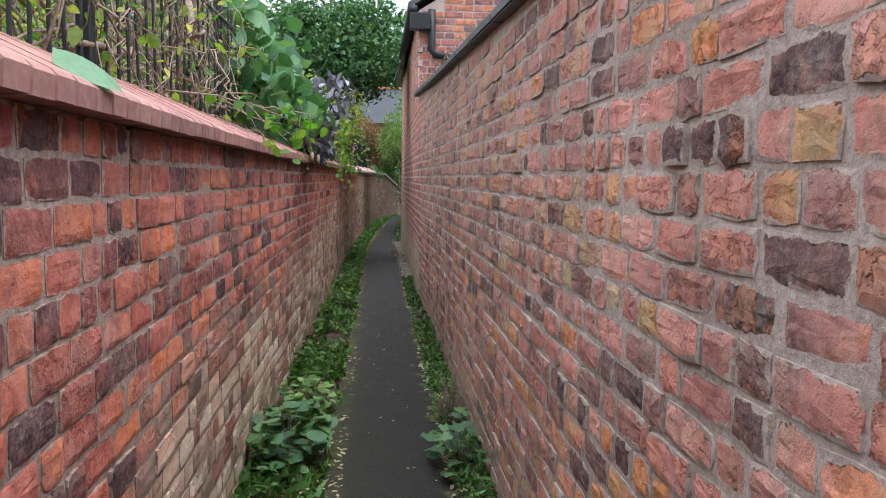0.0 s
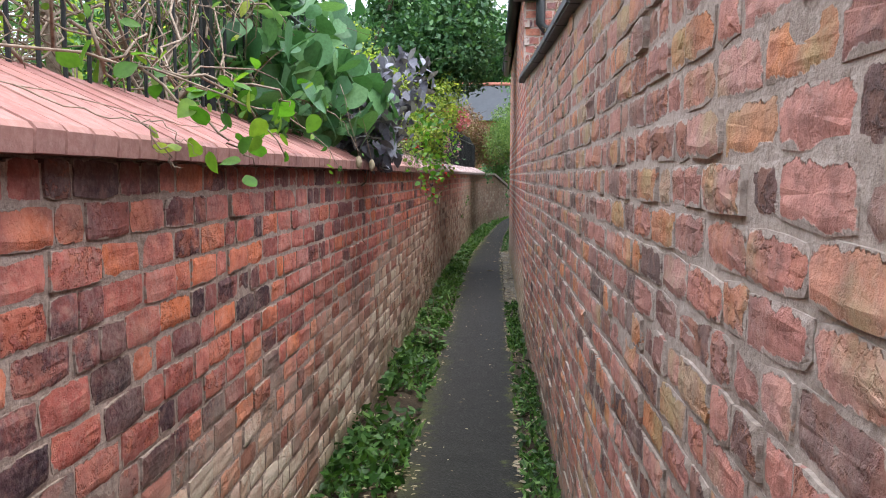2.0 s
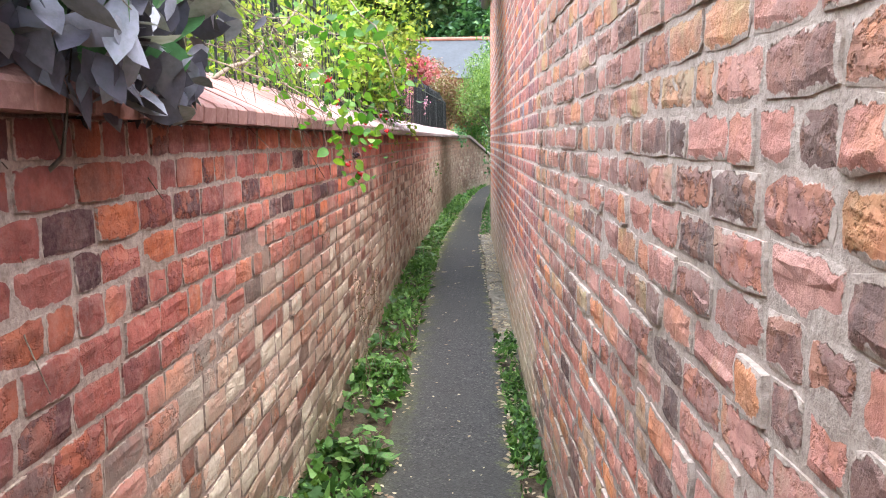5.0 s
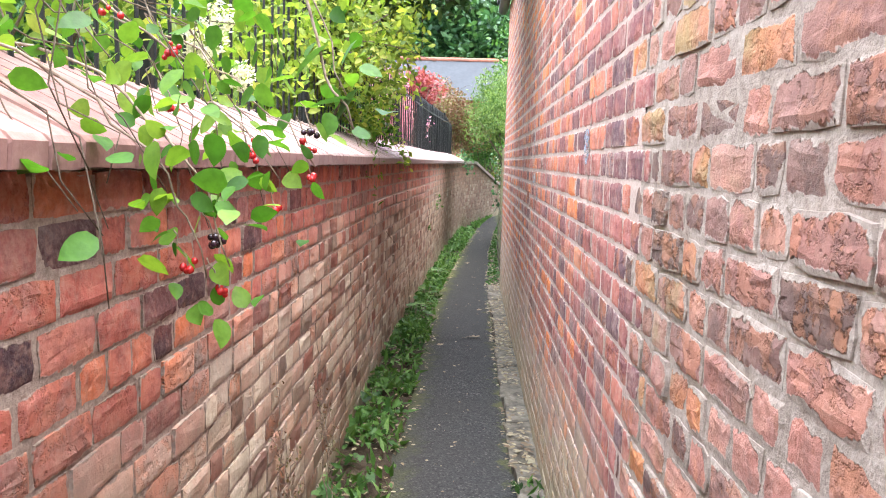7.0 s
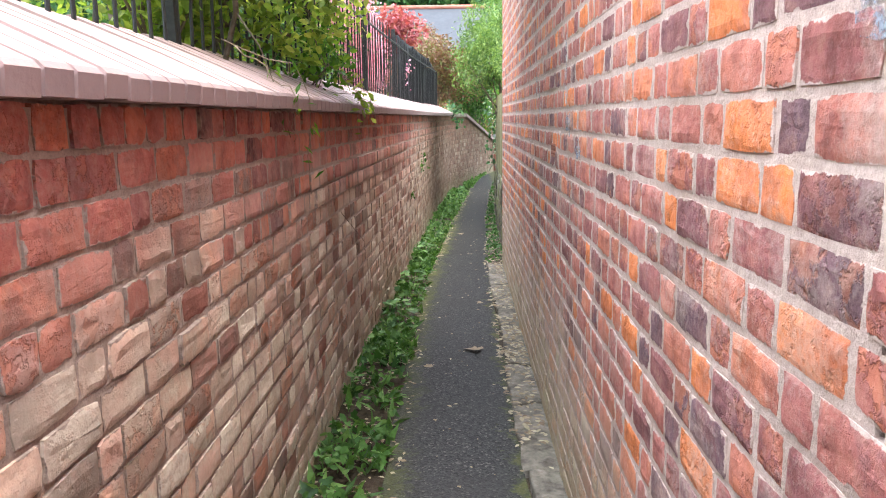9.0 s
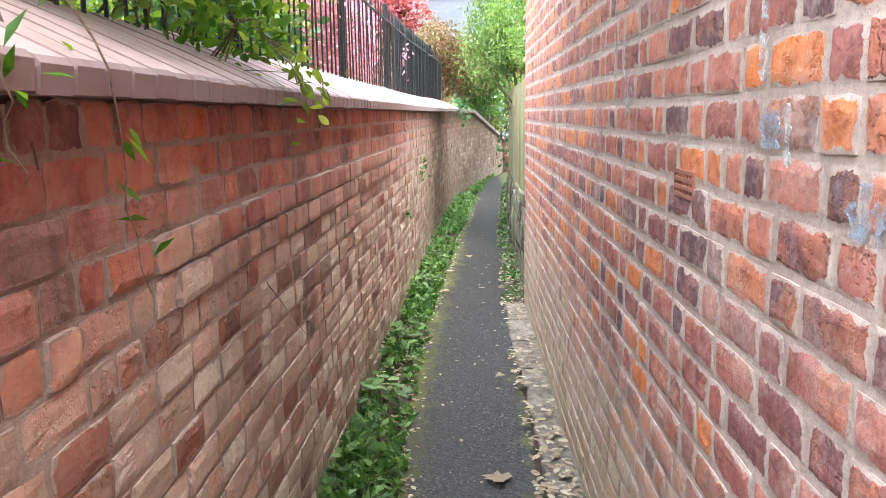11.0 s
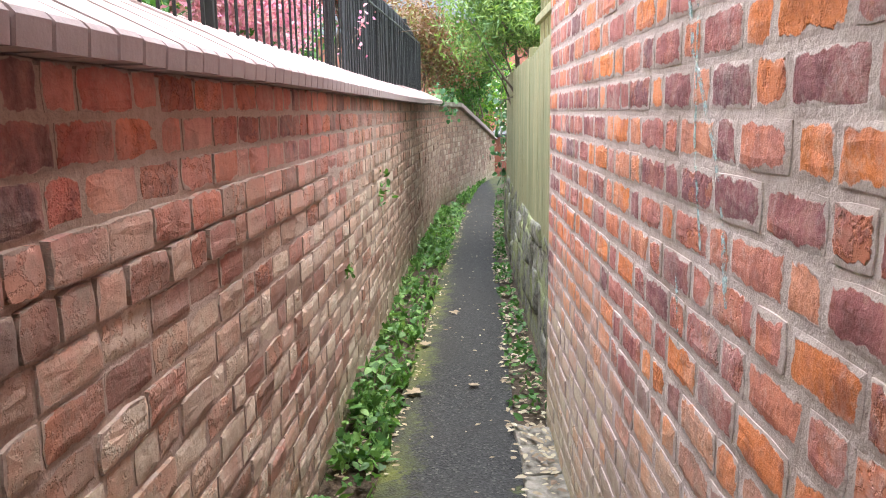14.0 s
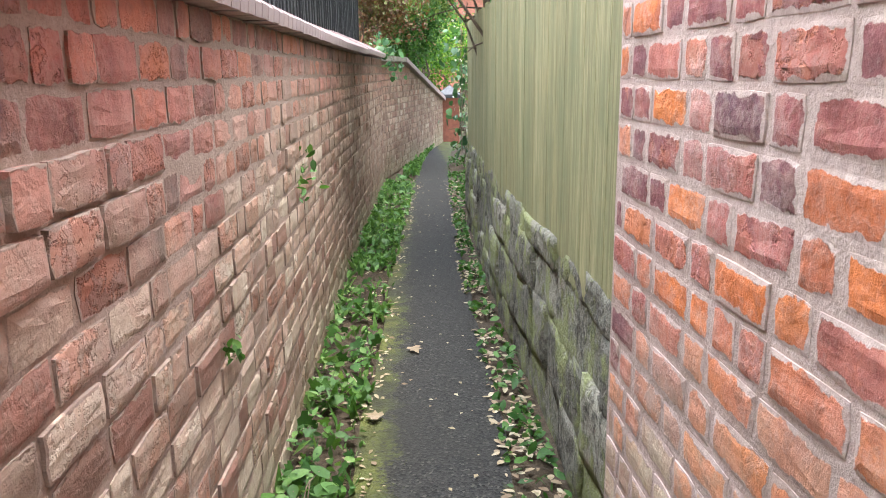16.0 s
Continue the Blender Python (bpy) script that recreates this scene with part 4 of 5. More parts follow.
RAIL_Z0, RAIL_Z1 = 1.50, 2.22
railing = thing("railing", (0, 0, 0), "black iron railings of plain upright bars on the wall", "railing")
bar = mesh_from("bar", *tube_data([(0, 0, 0.0), (0, 0, 0.70), (0, 0, 0.735)], [0.0058, 0.0058, 0.002], 6), M_IRON)
ry = -0.8
while ry < 21.8:
    ob = new("bar", bar)
    ob.parent = railing
    ob.matrix_basis = Matrix.Translation((rail_x(ry), ry, RAIL_Z0)) @ Matrix.Rotation(RNG.normal() * 0.01, 4, "Y") @ Matrix.Diagonal((1, 1, 1.0 - 0.16 * max(0, (ry - 20.5) / 1.4), 1))
    ry += 0.111
for k in range(-1, 12):
    y0 = k * 2.0 + 0.4
    if y0 > 21.8:
        break
    ob = part("post", box_bm(-0.02, 0.02, -0.02, 0.02, 0, 0.78, 0.004), M_IRON, railing)
    ob.location = (rail_x(y0) - 0.02, y0, RAIL_Z0)
for z in (RAIL_Z0 + 0.04, RAIL_Z1 - 0.09):
    pts = [(rail_x(y), y, z) for y in np.arange(-1, 21.9, 0.5)]
    part("rail", tubes_mesh("rail", [(pts, 0.011)], M_IRON, 6), None, railing)
screen = thing("boarded_screen", (0, 0, 0), "dark close-boarded screen behind the railings with a dipping top", "fence panel")
by = 16.9
while by < 21.9:
    top = 2.27 - 0.03 * max(0, by - 20) - 0.10 * max(0, by - 20.8)
    ob = part("board", box_bm(-0.008, 0.008, 0.004, 0.116, 0, top - RAIL_Z0, 0.002), M_BOARD, screen)
    ob.location = (rail_x(by) - 0.035 + RNG.normal() * 0.002, by, RAIL_Z0)
    ob.rotation_euler = (0, 0, -(left_face(by + 0.1) - left_face(by)) / 0.1)
    by += 0.12

# ---- stone base wall with a plank fence on it ----
def stone_face(y):
    return float(np.interp(y, [14.9, 17, 19.6, 24, 30], [1.0, 1.02, 1.10, 1.55, 2.6]))


STONE_Y1 = 19.7
wall_stone = tagged(part("wall_stone", wall_core("wall_stone", lambda y: stone_face(y) + 0.022, lambda y: stone_face(y) + 0.35, 14.94, 24.0, -0.05, lambda y: 0.66, M_STONE), None), "low rubble stone wall, mossy and damp, under a fence", "wall", kind="structure")
sz, row = -0.03, 0
stones = []
while sz < 0.66:
    h = float(RNG.uniform(0.12, 0.26))
    h = min(h, 0.70 - sz)
    y = 14.95 - RNG.uniform(0, 0.2)
    while y < 23.8:
        w = float(RNG.uniform(0.14, 0.62))
        y0, y1 = max(y, 14.95), y + w - 0.012
        if y1 - y0 > 0.06:
            dz = float(RNG.uniform(-0.035, 0.035)) if sz > 0.05 else 0.0
            stones.append((y0, y1, sz + dz, min(sz + dz + h + RNG.uniform(-0.01, 0.05), 0.69)))
        y += w
    sz += h
for y0, y1, z0, z1 in stones:
    hy, hz = (y1 - y0) / 2, (z1 - z0) / 2
    sd = float(RNG.uniform(0, 50))
    V, F = [], []
    NY, NZ = 9, 7
    for j in range(NZ):
        for i in range(NY):
            y, z = -hy + 2 * hy * i / (NY - 1), -hz + 2 * hz * j / (NZ - 1)
            q = Vector((0, y + sd, z * 1.6))
            x = -0.011 * noise.fractal(q * 7, 0.7, 2.0, 4) - 0.007 * abs(noise.noise(q * 19))
            rim = (i in (0, NY - 1)) or (j in (0, NZ - 1))
            dy, dz = 0.012 * noise.noise(q * 9 + Vector((3, 0, 0))), 0.012 * noise.noise(q * 9 + Vector((0, 7, 0)))
            V.append((x + (0.007 if rim else 0.0), y + dy, z + dz))
    for j in range(NZ - 1):
        for i in range(NY - 1):
            F.append((j * NY + i, (j + 1) * NY + i, (j + 1) * NY + i + 1, j * NY + i + 1))
    ring = [i for i in range(NY)] + [j * NY + NY - 1 for j in range(1, NZ)] + [(NZ - 1) * NY + i for i in range(NY - 2, -1, -1)] + [j * NY for j in range(NZ - 2, 0, -1)]
    o = len(V)
    V += [(0.12, V[i][1], V[i][2]) for i in ring]
    F += [(ring[i], ring[(i + 1) % len(ring)], o + (i + 1) % len(ring), o + i) for i in range(len(ring))]
    ym = (y0 + y1) / 2
    ob = part("stone", mesh_from("stone", V, F, M_STONE, True), None, wall_stone)
    ob.location = (stone_face(ym) + 0.012 + RNG.normal() * 0.008, ym, (z0 + z1) / 2)
    ob.rotation_euler = (float(RNG.normal() * 0.05), 0, -(stone_face(ym + 0.1) - stone_face(ym)) / 0.1)

fence = thing("plank_fence", (0, 0, 0), "upright wooden plank fence gone green with algae", "fence")
py, plank_no = 14.97, 0
while py < STONE_Y1:
    w = float(RNG.uniform(0.115, 0.135))
    top = float(np.interp(py, [15, 16.2, 19.7], [1.66, 1.60, 1.62])) + RNG.normal() * 0.008
    z0 = 0.62 + RNG.normal() * 0.015
    bm = box_bm(-0.01, 0.01, 0.0, w - 0.0015, z0, top, 0.0008)
    ob = part("plank", bm, M_PLANK, fence)
    ob.location = (stone_face(py) + 0.028 + RNG.normal() * 0.0008, py, 0)
    ob.rotation_euler = (0, RNG.normal() * 0.0005, -(stone_face(py + 0.1) - stone_face(py)) / 0.1)
    py += w
    plank_no += 1
for z in (0.85, 1.45):
    part("rail", tubes_mesh("rail", [([(stone_face(y) + 0.085, y, z) for y in np.arange(15, 19.7, 0.5)], 0.03)], M_PLANK, 4), None, fence)
for k in range(3):
    y0 = 15.02 + k * 2.3
    ob = part("post", box_bm(-0.045, 0.045, -0.045, 0.045, 0.6, 1.72, 0.006), M_PLANK, fence)
    ob.location = (stone_face(y0) + 0.13, y0, 0)
trellis = thing("trellis", (0, 0, 0), "open wooden lattice panel standing above the plank fence", "trellis")
for z in (1.78, 1.95, 2.12):
    ob = part("slat", box_bm(-0.012, 0.012, 0, 1.25, -0.02, 0.02, 0.003), M_PLANK, trellis)
    ob.location = (stone_face(15.2) + 0.05, 15.02, z)
for k in range(9):
    ob = part("slat", box_bm(-0.009, 0.009, -0.018, 0.018, 1.60, 2.2, 0.003), M_PLANK, trellis)
    ob.location = (stone_face(15.2) + 0.072, 15.06 + 0.145 * k, 0)

# ---- plants ----
def shrub(name, label, category, base, blobs, per, size, leaf, shape=OVAL, trunk=0.03, upward=0.45, droop=0.3, stems=10, seed=1, group=""):
    """Stems that branch from the base into the clumps, and a crown of separate leaves."""
    g = np.random.default_rng(seed)
    t = thing(name, base, label, category, group)
    b = np.array(base, float)
    lines = []
    for k in range(stems):
        q = np.array(blobs[int(g.integers(len(blobs)))][:3]) - b
        mid = droop_line((g.normal() * 0.05, g.normal() * 0.05, -0.05), q, 0.12 * np.linalg.norm(q), 6, 0.03 * np.linalg.norm(q), g)
        lines.append((mid, list(np.linspace(trunk * g.uniform(0.6, 1.0), trunk * 0.15, 6))))
        for _ in range(3):
            s = mid[int(g.integers(2, 6))]
            e = s + g.normal(size=3) * 0.3 * max(0.3, np.linalg.norm(q) * 0.3)
            lines.append((droop_line(s, e, 0.03, 4, 0.01, g), list(np.linspace(trunk * 0.2, trunk * 0.06, 4))))
    part("stem", tubes_mesh("stems", lines, M_BARK), None, t)
    pts = clump_points(blobs, per, g) - b
    sz = size * (0.55 + 0.8 * g.random(len(pts)))
    part("crown", leaves_mesh("crown", pts, sz, leaf, shape, upward, None, droop, g), None, t)
    return t


def shoot(name, label, category, lines, leaf, leaf_size, per, shape=OVAL, spread=0.05, seed=1, radius=0.0035, upward=0.4):
    """Thin trailing stems with leaves set along them."""
    g = np.random.default_rng(seed)
    t = thing(name, lines[0][0], label, category)
    b = np.array(lines[0][0], float)
    tubes, pts = [], []
    for pl in lines:
        a = np.array(pl, float) - b
        s = np.linspace(0, 1, len(a))
        u = np.linspace(0, 1, 14)
        c = np.stack([np.interp(u, s, a[:, i]) for i in range(3)], 1)
        c[1:-1] += g.normal(size=(12, 3)) * 0.006
        tubes.append((c, list(np.linspace(radius, radius * 0.4, 14))))
        k = g.uniform(0.15, 1, per)
        pts.append(np.stack([np.interp(k, u, c[:, i]) for i in range(3)], 1) + g.normal(size=(per, 3)) * spread)
    for q in tubes:
        part("stem", tubes_mesh("stem", [q], M_TWIG), None, t)
    if per:
        P = np.concatenate(pts)
        part("foliage", leaves_mesh("leaves", P, leaf_size * (0.6 + 0.7 * g.random(len(P))), leaf, shape, upward, None, 0.5, g), None, t)
    return t


def ball_data(c, r):
    V, F = [], []
    for i in range(5):
        a = math.pi * i / 4
        for k in range(6):
            b = 2 * math.pi * k / 6
            V.append((c[0] + r * math.sin(a) * math.cos(b), c[1] + r * math.sin(a) * math.sin(b), c[2] + r * math.cos(a)))
    for i in range(4):
        for k in range(6):
            F.append((i * 6 + k, i * 6 + (k + 1) % 6, i * 6 + 6 + (k + 1) % 6, i * 6 + 6 + k))
    return V, F


def berries(parent, centres, r, mat, seed=1):
    """Each cluster: a short stalk with single berries on it."""
    g = np.random.default_rng(seed)
    ball = mesh_from("berry", *ball_data((0, 0, 0), 1.0), mat, True)
    for c in centres:
        stalk = part("berry_cluster", tubes_mesh("berry_cluster", [(droop_line((0, 0, 0), (-0.02, 0.0, 0.05), 0.004, 5, 0.002, g), 0.0011)], M_TWIG, 4), None, parent, "thin stalk with a cluster of berries")
        stalk.location = tuple(c)
        for _ in range(int(g.integers(4, 8))):
            ob = new("berry", ball)
            ob.parent = stalk
            ob.matrix_basis = Matrix.Translation(tuple(g.normal(size=3) * r * 1.1)) @ Matrix.Scale(r * float(g.uniform(0.7, 1.1)), 4)


# tangle of bare twigs with few leaves behind the railings at the start
g = np.random.default_rng(11)
climber = thing("climbing_shrub", (-0.7, 2.6, 0), "half-bare twiggy climbing shrub tangled in the railings", "shrub")
lines = []
for k in range(760):
    a = np.array([g.uniform(-0.62, -0.30), g.uniform(0.4, 4.9), g.uniform(1.5, 2.2)])
    d = np.array([g.normal() * 0.12, g.normal() * 0.38, g.normal() * 0.26])
    r = g.uniform(0.002, 0.006) if k > 14 else g.uniform(0.010, 0.022)
    lines.append((droop_line(a, a + d, g.normal() * 0.08, 6, 0.02, g) - np.array([-0.7, 2.6, 0]), list(np.linspace(r, r * 0.4, 6))))
for y0 in (1.9, 2.6, 3.4, 4.1):
    lines.append((droop_line((-0.6, y0, -0.05), (-0.5, y0 + 0.2, 2.2), 0.1, 7, 0.04, g) - np.array([-0.7, 2.6, 0]), list(np.linspace(0.03, 0.012, 7))))
part("stem", tubes_mesh("stems", lines, M_TWIG), None, climber)
P = np.stack([g.uniform(-0.95, -0.25, 2600), g.uniform(0.3, 5.0, 2600), g.uniform(1.55, 2.75, 2600)], 1) - np.array([-0.7, 2.6, 0])
part("foliage", leaves_mesh("leaves", P[:1500], 0.022 + 0.04 * g.random(1500) ** 2, L_FRESH, OVAL, 0.4, None, 0.4, g), None, climber)
part("foliage", leaves_mesh("leaves", P[1500:], 0.028 + 0.05 * g.random(1100) ** 2, L_LIGHT, OVAL, 0.4, None, 0.4, g), None, climber, "yellowing leaves among the twigs")

shrub("garden_hedge", "loose yellow-green hedge standing behind the railings", "hedge", (-1.9, 3.2, 0), spread_blobs((-1.7, 3.2, 1.9), (0.4, 3.4, 0.9), 36, 0.55, g), 330, 0.055, L_LIGHT, SMALL, 0.035, seed=21)
shrub("garden_hedge", "dense green hedge deep in the garden behind railings", "hedge", (-3.4, 5.5, 0), spread_blobs((-3.3, 5.5, 2.2), (0.6, 5.5, 1.6), 40, 0.8, g), 300, 0.09, L_MID, SMALL, 0.05, seed=22)

# broad-leaved shrub lolling over the coping
broad = shrub("broad_leaved_shrub", "large soft blue-green leaves lolling over the wall coping", "shrub", (-0.5, 5.4, 0),
      [(-0.30, 4.75, 1.75, .26, .28, .28), (-0.22, 5.2, 1.72, .32, .32, .30), (-0.34, 5.5, 2.05, .36, .42, .32), (-0.12, 5.6, 1.65, .30, .34, .26), (-0.45, 5.1, 2.2, .3, .4, .25), (-0.15, 6.0, 1.72, .26, .26, .25)], 85, 0.135, L_BIG, HEART, 0.016, 0.35, 0.8, 14, 31)
shoot("trailing_runner", "thin pale trailing stem hanging over the coping", "stem", [[(-0.28, 4.0, 1.62), (-0.08, 4.25, 1.56), (0.07, 4.35, 1.45), (0.10, 4.45, 1.28)], [(-0.2, 4.6, 1.68), (0.0, 4.9, 1.6), (0.08, 5.0, 1.42)]], L_FRESH, 0.035, 12, OVAL, 0.02, 32, 0.003)
shoot("leafy_shoot", "leafy yellow-green shoot reaching out over the wall", "shoot", [[(-0.30, 2.95, 1.58), (-0.05, 3.1, 1.56), (0.14, 3.2, 1.50), (0.20, 3.3, 1.38)], [(-0.05, 3.1, 1.56), (0.12, 3.15, 1.42), (0.16, 3.2, 1.36)], [(0.0, 3.12, 1.55), (0.2, 3.28, 1.52), (0.22, 3.34, 1.46)]], L_FRESH, 0.046, 17, ROUND, 0.032, 33)
shoot("coping_runner", "bare brown runner lying along the clay coping", "stem", [[(-0.26, 2.50, 1.545), (-0.16, 2.75, 1.508), (-0.05, 2.98, 1.462), (0.06, 3.16, 1.44)], [(-0.12, 2.82, 1.488), (-0.02, 2.86, 1.448), (0.055, 2.92, 1.43), (0.075, 2.98, 1.35)], [(-0.02, 3.02, 1.455), (0.04, 3.06, 1.43), (0.08, 3.10, 1.38)]], L_LIGHT, 0.04, 0, OVAL, 0.02, 34, 0.0018)
shoot("yellowing_sprig", "two yellowing leaves hanging over the coping edge", "shoot", [[(0.05, 2.92, 1.43), (0.08, 2.96, 1.38), (0.085, 2.98, 1.34)]], L_LIGHT, 0.046, 3, OVAL, 0.012, 35, 0.002)
for k, (x, y, z) in enumerate(((0.07, 4.98, 1.40), (0.09, 5.22, 1.39))):
    pod = thing("seed_pod", (x, y, z), "pale papery seed pod hanging from a thin stalk", "seed pod", "seed pods")
    v, f = ball_data((0, 0, 0), 0.02)
    part("husk", mesh_from("husk", [(a * 0.75, b * 0.75, c * 1.5) for a, b, c in v], f, L_DEAD, True), None, pod)
    part("stalk", tubes_mesh("stalk", [(droop_line((0, 0, 0.02), (-0.08, 0, 0.34), 0.01, 5, 0.004), 0.0015)], M_TWIG, 4), None, pod)
leaf0 = thing("fallen_leaf", (0.0, 1.37, 1.44), "single big green leaf resting on the clay coping", "leaf")
part("blade", leaves_mesh("blade", [(0, 0, 0)], [0.125], L_BIG, HEART, 1.0, np.array([[2.2, -1.4, 3.0]]), 0.9, np.random.default_rng(5)), None, leaf0)

# grey-purple shrub over the coping
shrub("purple_shrub", "dusky grey-purple leafy shrub hanging over the wall", "shrub", (-0.5, 6.0, 0),
      [(-0.10, 5.75, 1.62, .22, .25, .2), (0.02, 6.05, 1.72, .2, .26, .22), (-0.2, 6.3, 1.85, .3, .3, .25), (0.05, 5.6, 1.52, .14, .18, .14), (0.10, 6.35, 1.92, .22, .25, .2), (-0.05, 5.9, 1.46, .18, .3, .1)], 170, 0.08, L_PURPLE, OVAL, 0.014, 0.3, 0.8, 10, 41)

# dark evergreen over the alley
shrub("evergreen_tree", "dark green small-leaved tree leaning over the alley", "tree", (-1.1, 11.6, 0),
      spread_blobs((-0.25, 11.6, 3.4), (1.0, 1.2, 0.75), 24, 0.42, g) + [(0.25, 11.5, 2.95, .4, .45, .3), (0.0, 11.2, 2.75, .35, .4, .22), (0.45, 11.9, 3.3, .3, .4, .35), (-0.4, 11.4, 2.6, .35, .35, .3), (0.2, 11.6, 2.6, .4, .4, .25), (-0.7, 11.0, 2.6, .5, .5, .5)], 650, 0.075, L_DARK, SMALL, 0.07, 0.4, 0.5, 14, 51)

# honeysuckle with berries hanging into the alley
hs = [[(-0.35, 7.6, 1.7), (-0.1, 7.35, 1.66), (0.12, 7.3, 1.55), (0.26, 7.3, 1.36)], [(-0.3, 7.9, 1.72), (0.0, 7.6, 1.62), (0.2, 7.45, 1.48), (0.3, 7.4, 1.38)], [(-0.25, 7.3, 1.6), (0.05, 7.15, 1.5), (0.2, 7.1, 1.36), (0.24, 7.1, 1.24)],
      [(-0.3, 7.0, 1.62), (0.0, 7.05, 1.52), (0.16, 7.08, 1.38), (0.2, 7.12, 1.22)], [(-0.3, 7.8, 1.8), (0.05, 7.5, 1.78), (0.28, 7.4, 1.7), (0.36, 7.38, 1.5)], [(-0.35, 7.4, 1.85), (0.0, 7.3, 1.8), (0.22, 7.25, 1.65)]]
hs = [[(x, y + 0.22, z) for x, y, z in q] for q in hs]
honey = shoot("honeysuckle", "honeysuckle sprays with red berries hanging over the wall", "climber", hs, L_FRESH, 0.040, 55, ROUND, 0.055, 61, 0.003)
b0 = np.array(hs[0][0])
berries(honey, np.array([(0.22, 7.28, 1.40), (0.25, 7.32, 1.30), (0.18, 7.1, 1.24), (0.22, 7.12, 1.20), (0.08, 7.3, 1.56), (0.28, 7.42, 1.42), (0.12, 7.2, 1.47), (0.30, 7.38, 1.36), (-0.02, 7.3, 1.62)]) + np.array([0, 0.22, 0]) - b0, 0.0065, M_BERRY, 62)
berries(honey, np.array([(0.30, 7.36, 1.44), (0.2, 7.15, 1.27)]) + np.array([0, 0.22, 0]) - b0, 0.007, M_DARKBERRY, 63)
shoot("hanging_vine", "dark hanging stem with large pointed leaves", "stem", [[(-0.1, 7.7, 2.05), (0.15, 7.5, 1.9), (0.30, 7.42, 1.72), (0.36, 7.40, 1.52), (0.40, 7.40, 1.44)]], L_MID, 0.066, 14, OVAL, 0.035, 64, 0.004)
g = np.random.default_rng(65)
lines = []
for k in range(34):
    a = np.array([g.uniform(-0.35, -0.1), g.uniform(6.6, 8.0), g.uniform(1.6, 1.9)])
    e = np.array([g.uniform(0.0, 0.2), a[1] + g.normal() * 0.2, g.uniform(1.2, 1.6)])
    lines.append((droop_line(a, e, 0.09, 11, 0.02, g), list(np.linspace(0.0022, 0.0009, 11))))
tagged(part("bare_twigs", tubes_mesh("bare_twigs", lines, M_BARK), None), "fine bare brown twigs trailing over the coping", "twigs", kind="stuff")

shoot("arching_branch", "dark arching branch over the railings", "branch", [[(-0.3, 6.6, 1.48), (-0.27, 7.1, 1.53), (-0.25, 7.6, 1.66), (-0.24, 8.1, 1.84), (-0.2, 8.6, 2.1)]], L_MID, 0.05, 30, OVAL, 0.06, 66, 0.011)

# shrubs along the railings
shrub("railing_shrub", "airy light green shrub growing through the railings", "shrub", (-0.8, 8.6, 0), spread_blobs((-0.62, 8.3, 2.0), (0.25, 1.5, 0.5), 26, 0.32, g), 200, 0.045, L_LIGHT, OVAL, 0.02, seed=71)
shrub("railing_shrub", "yellow-green twiggy shrub filling the railings", "shrub", (-0.7, 10.8, 0), spread_blobs((-0.5, 10.9, 2.05), (0.25, 1.6, 0.6), 34, 0.32, g) + [(0.05, 10.6, 1.95, .28, .5, .3), (-0.05, 10.0, 2.0, .28, .45, .32), (-0.08, 11.1, 1.75, .2, .3, .2), (0.12, 10.35, 2.15, .22, .4, .25), (-0.1, 11.4, 2.4, .25, .4, .3), (0.0, 11.9, 2.15, .2, .35, .25), (-0.15, 12.6, 2.0, .2, .35, .25), (-0.2, 12.2, 2.35, .25, .4, .28), (0.05, 11.0, 2.3, .25, .4, .3), (-0.2, 9.4, 1.85, .3, .4, .25)], 300, 0.045, L_LIGHT, OVAL, 0.02, seed=72)
shrub("railing_shrub", "leafy green shrub spilling over the coping", "shrub", (-0.5, 11.9, 0), [(-0.2, 11.5, 1.72, .22, .4, .2), (-0.15, 12.1, 1.7, .2, .3, .16), (-0.3, 12.5, 1.75, .2, .3, .2), (-0.05, 11.6, 1.58, .14, .25, .1)], 140, 0.042, L_FRESH, OVAL, 0.014, seed=73)
shrub("garden_shrub", "pale yellow-green shrub in the garden beyond", "shrub", (-1.2, 15.0, 0), spread_blobs((-1.15, 13.8, 2.5), (0.45, 2.4, 1.0), 40, 0.5, g), 420, 0.055, L_LIGHT, SMALL, 0.04, seed=74)
white = shrub("white_flowering_shrub", "shrub with white flower heads behind the railings", "shrub", (-0.7, 8.9, 0), [(-0.45, 8.7, 1.72, .14, .2, .12), (-0.5, 9.1, 1.9, .14, .2, .14)], 60, 0.05, L_MID, OVAL, 0.012, seed=75)
g = np.random.default_rng(76)
part("blossom", leaves_mesh("flowers", clump_points([(-0.27, 8.66, 1.74, .07, .08, .06), (-0.27, 9.02, 1.68, .06, .07, .05), (-0.29, 8.82, 1.84, .07, .08, .06)], 260, g) - np.array([-0.7, 8.9, 0]), 0.022, L_WHITE, SMALL, 0.5, None, 0.2, g), None, white, "white flower heads")
shoot("rose_spray", "spray of toothed green leaves reaching over the coping", "shoot", [[(-0.25, 11.9, 1.62), (-0.05, 11.75, 1.6), (0.07, 11.6, 1.5), (0.14, 11.5, 1.40)], [(-0.05, 11.75, 1.6), (0.1, 11.65, 1.45), (0.13, 11.6, 1.34)], [(0.0, 11.7, 1.56), (0.13, 11.75, 1.46), (0.15, 11.85, 1.38)]], L_LIGHT, 0.045, 18, OVAL, 0.03, 77)
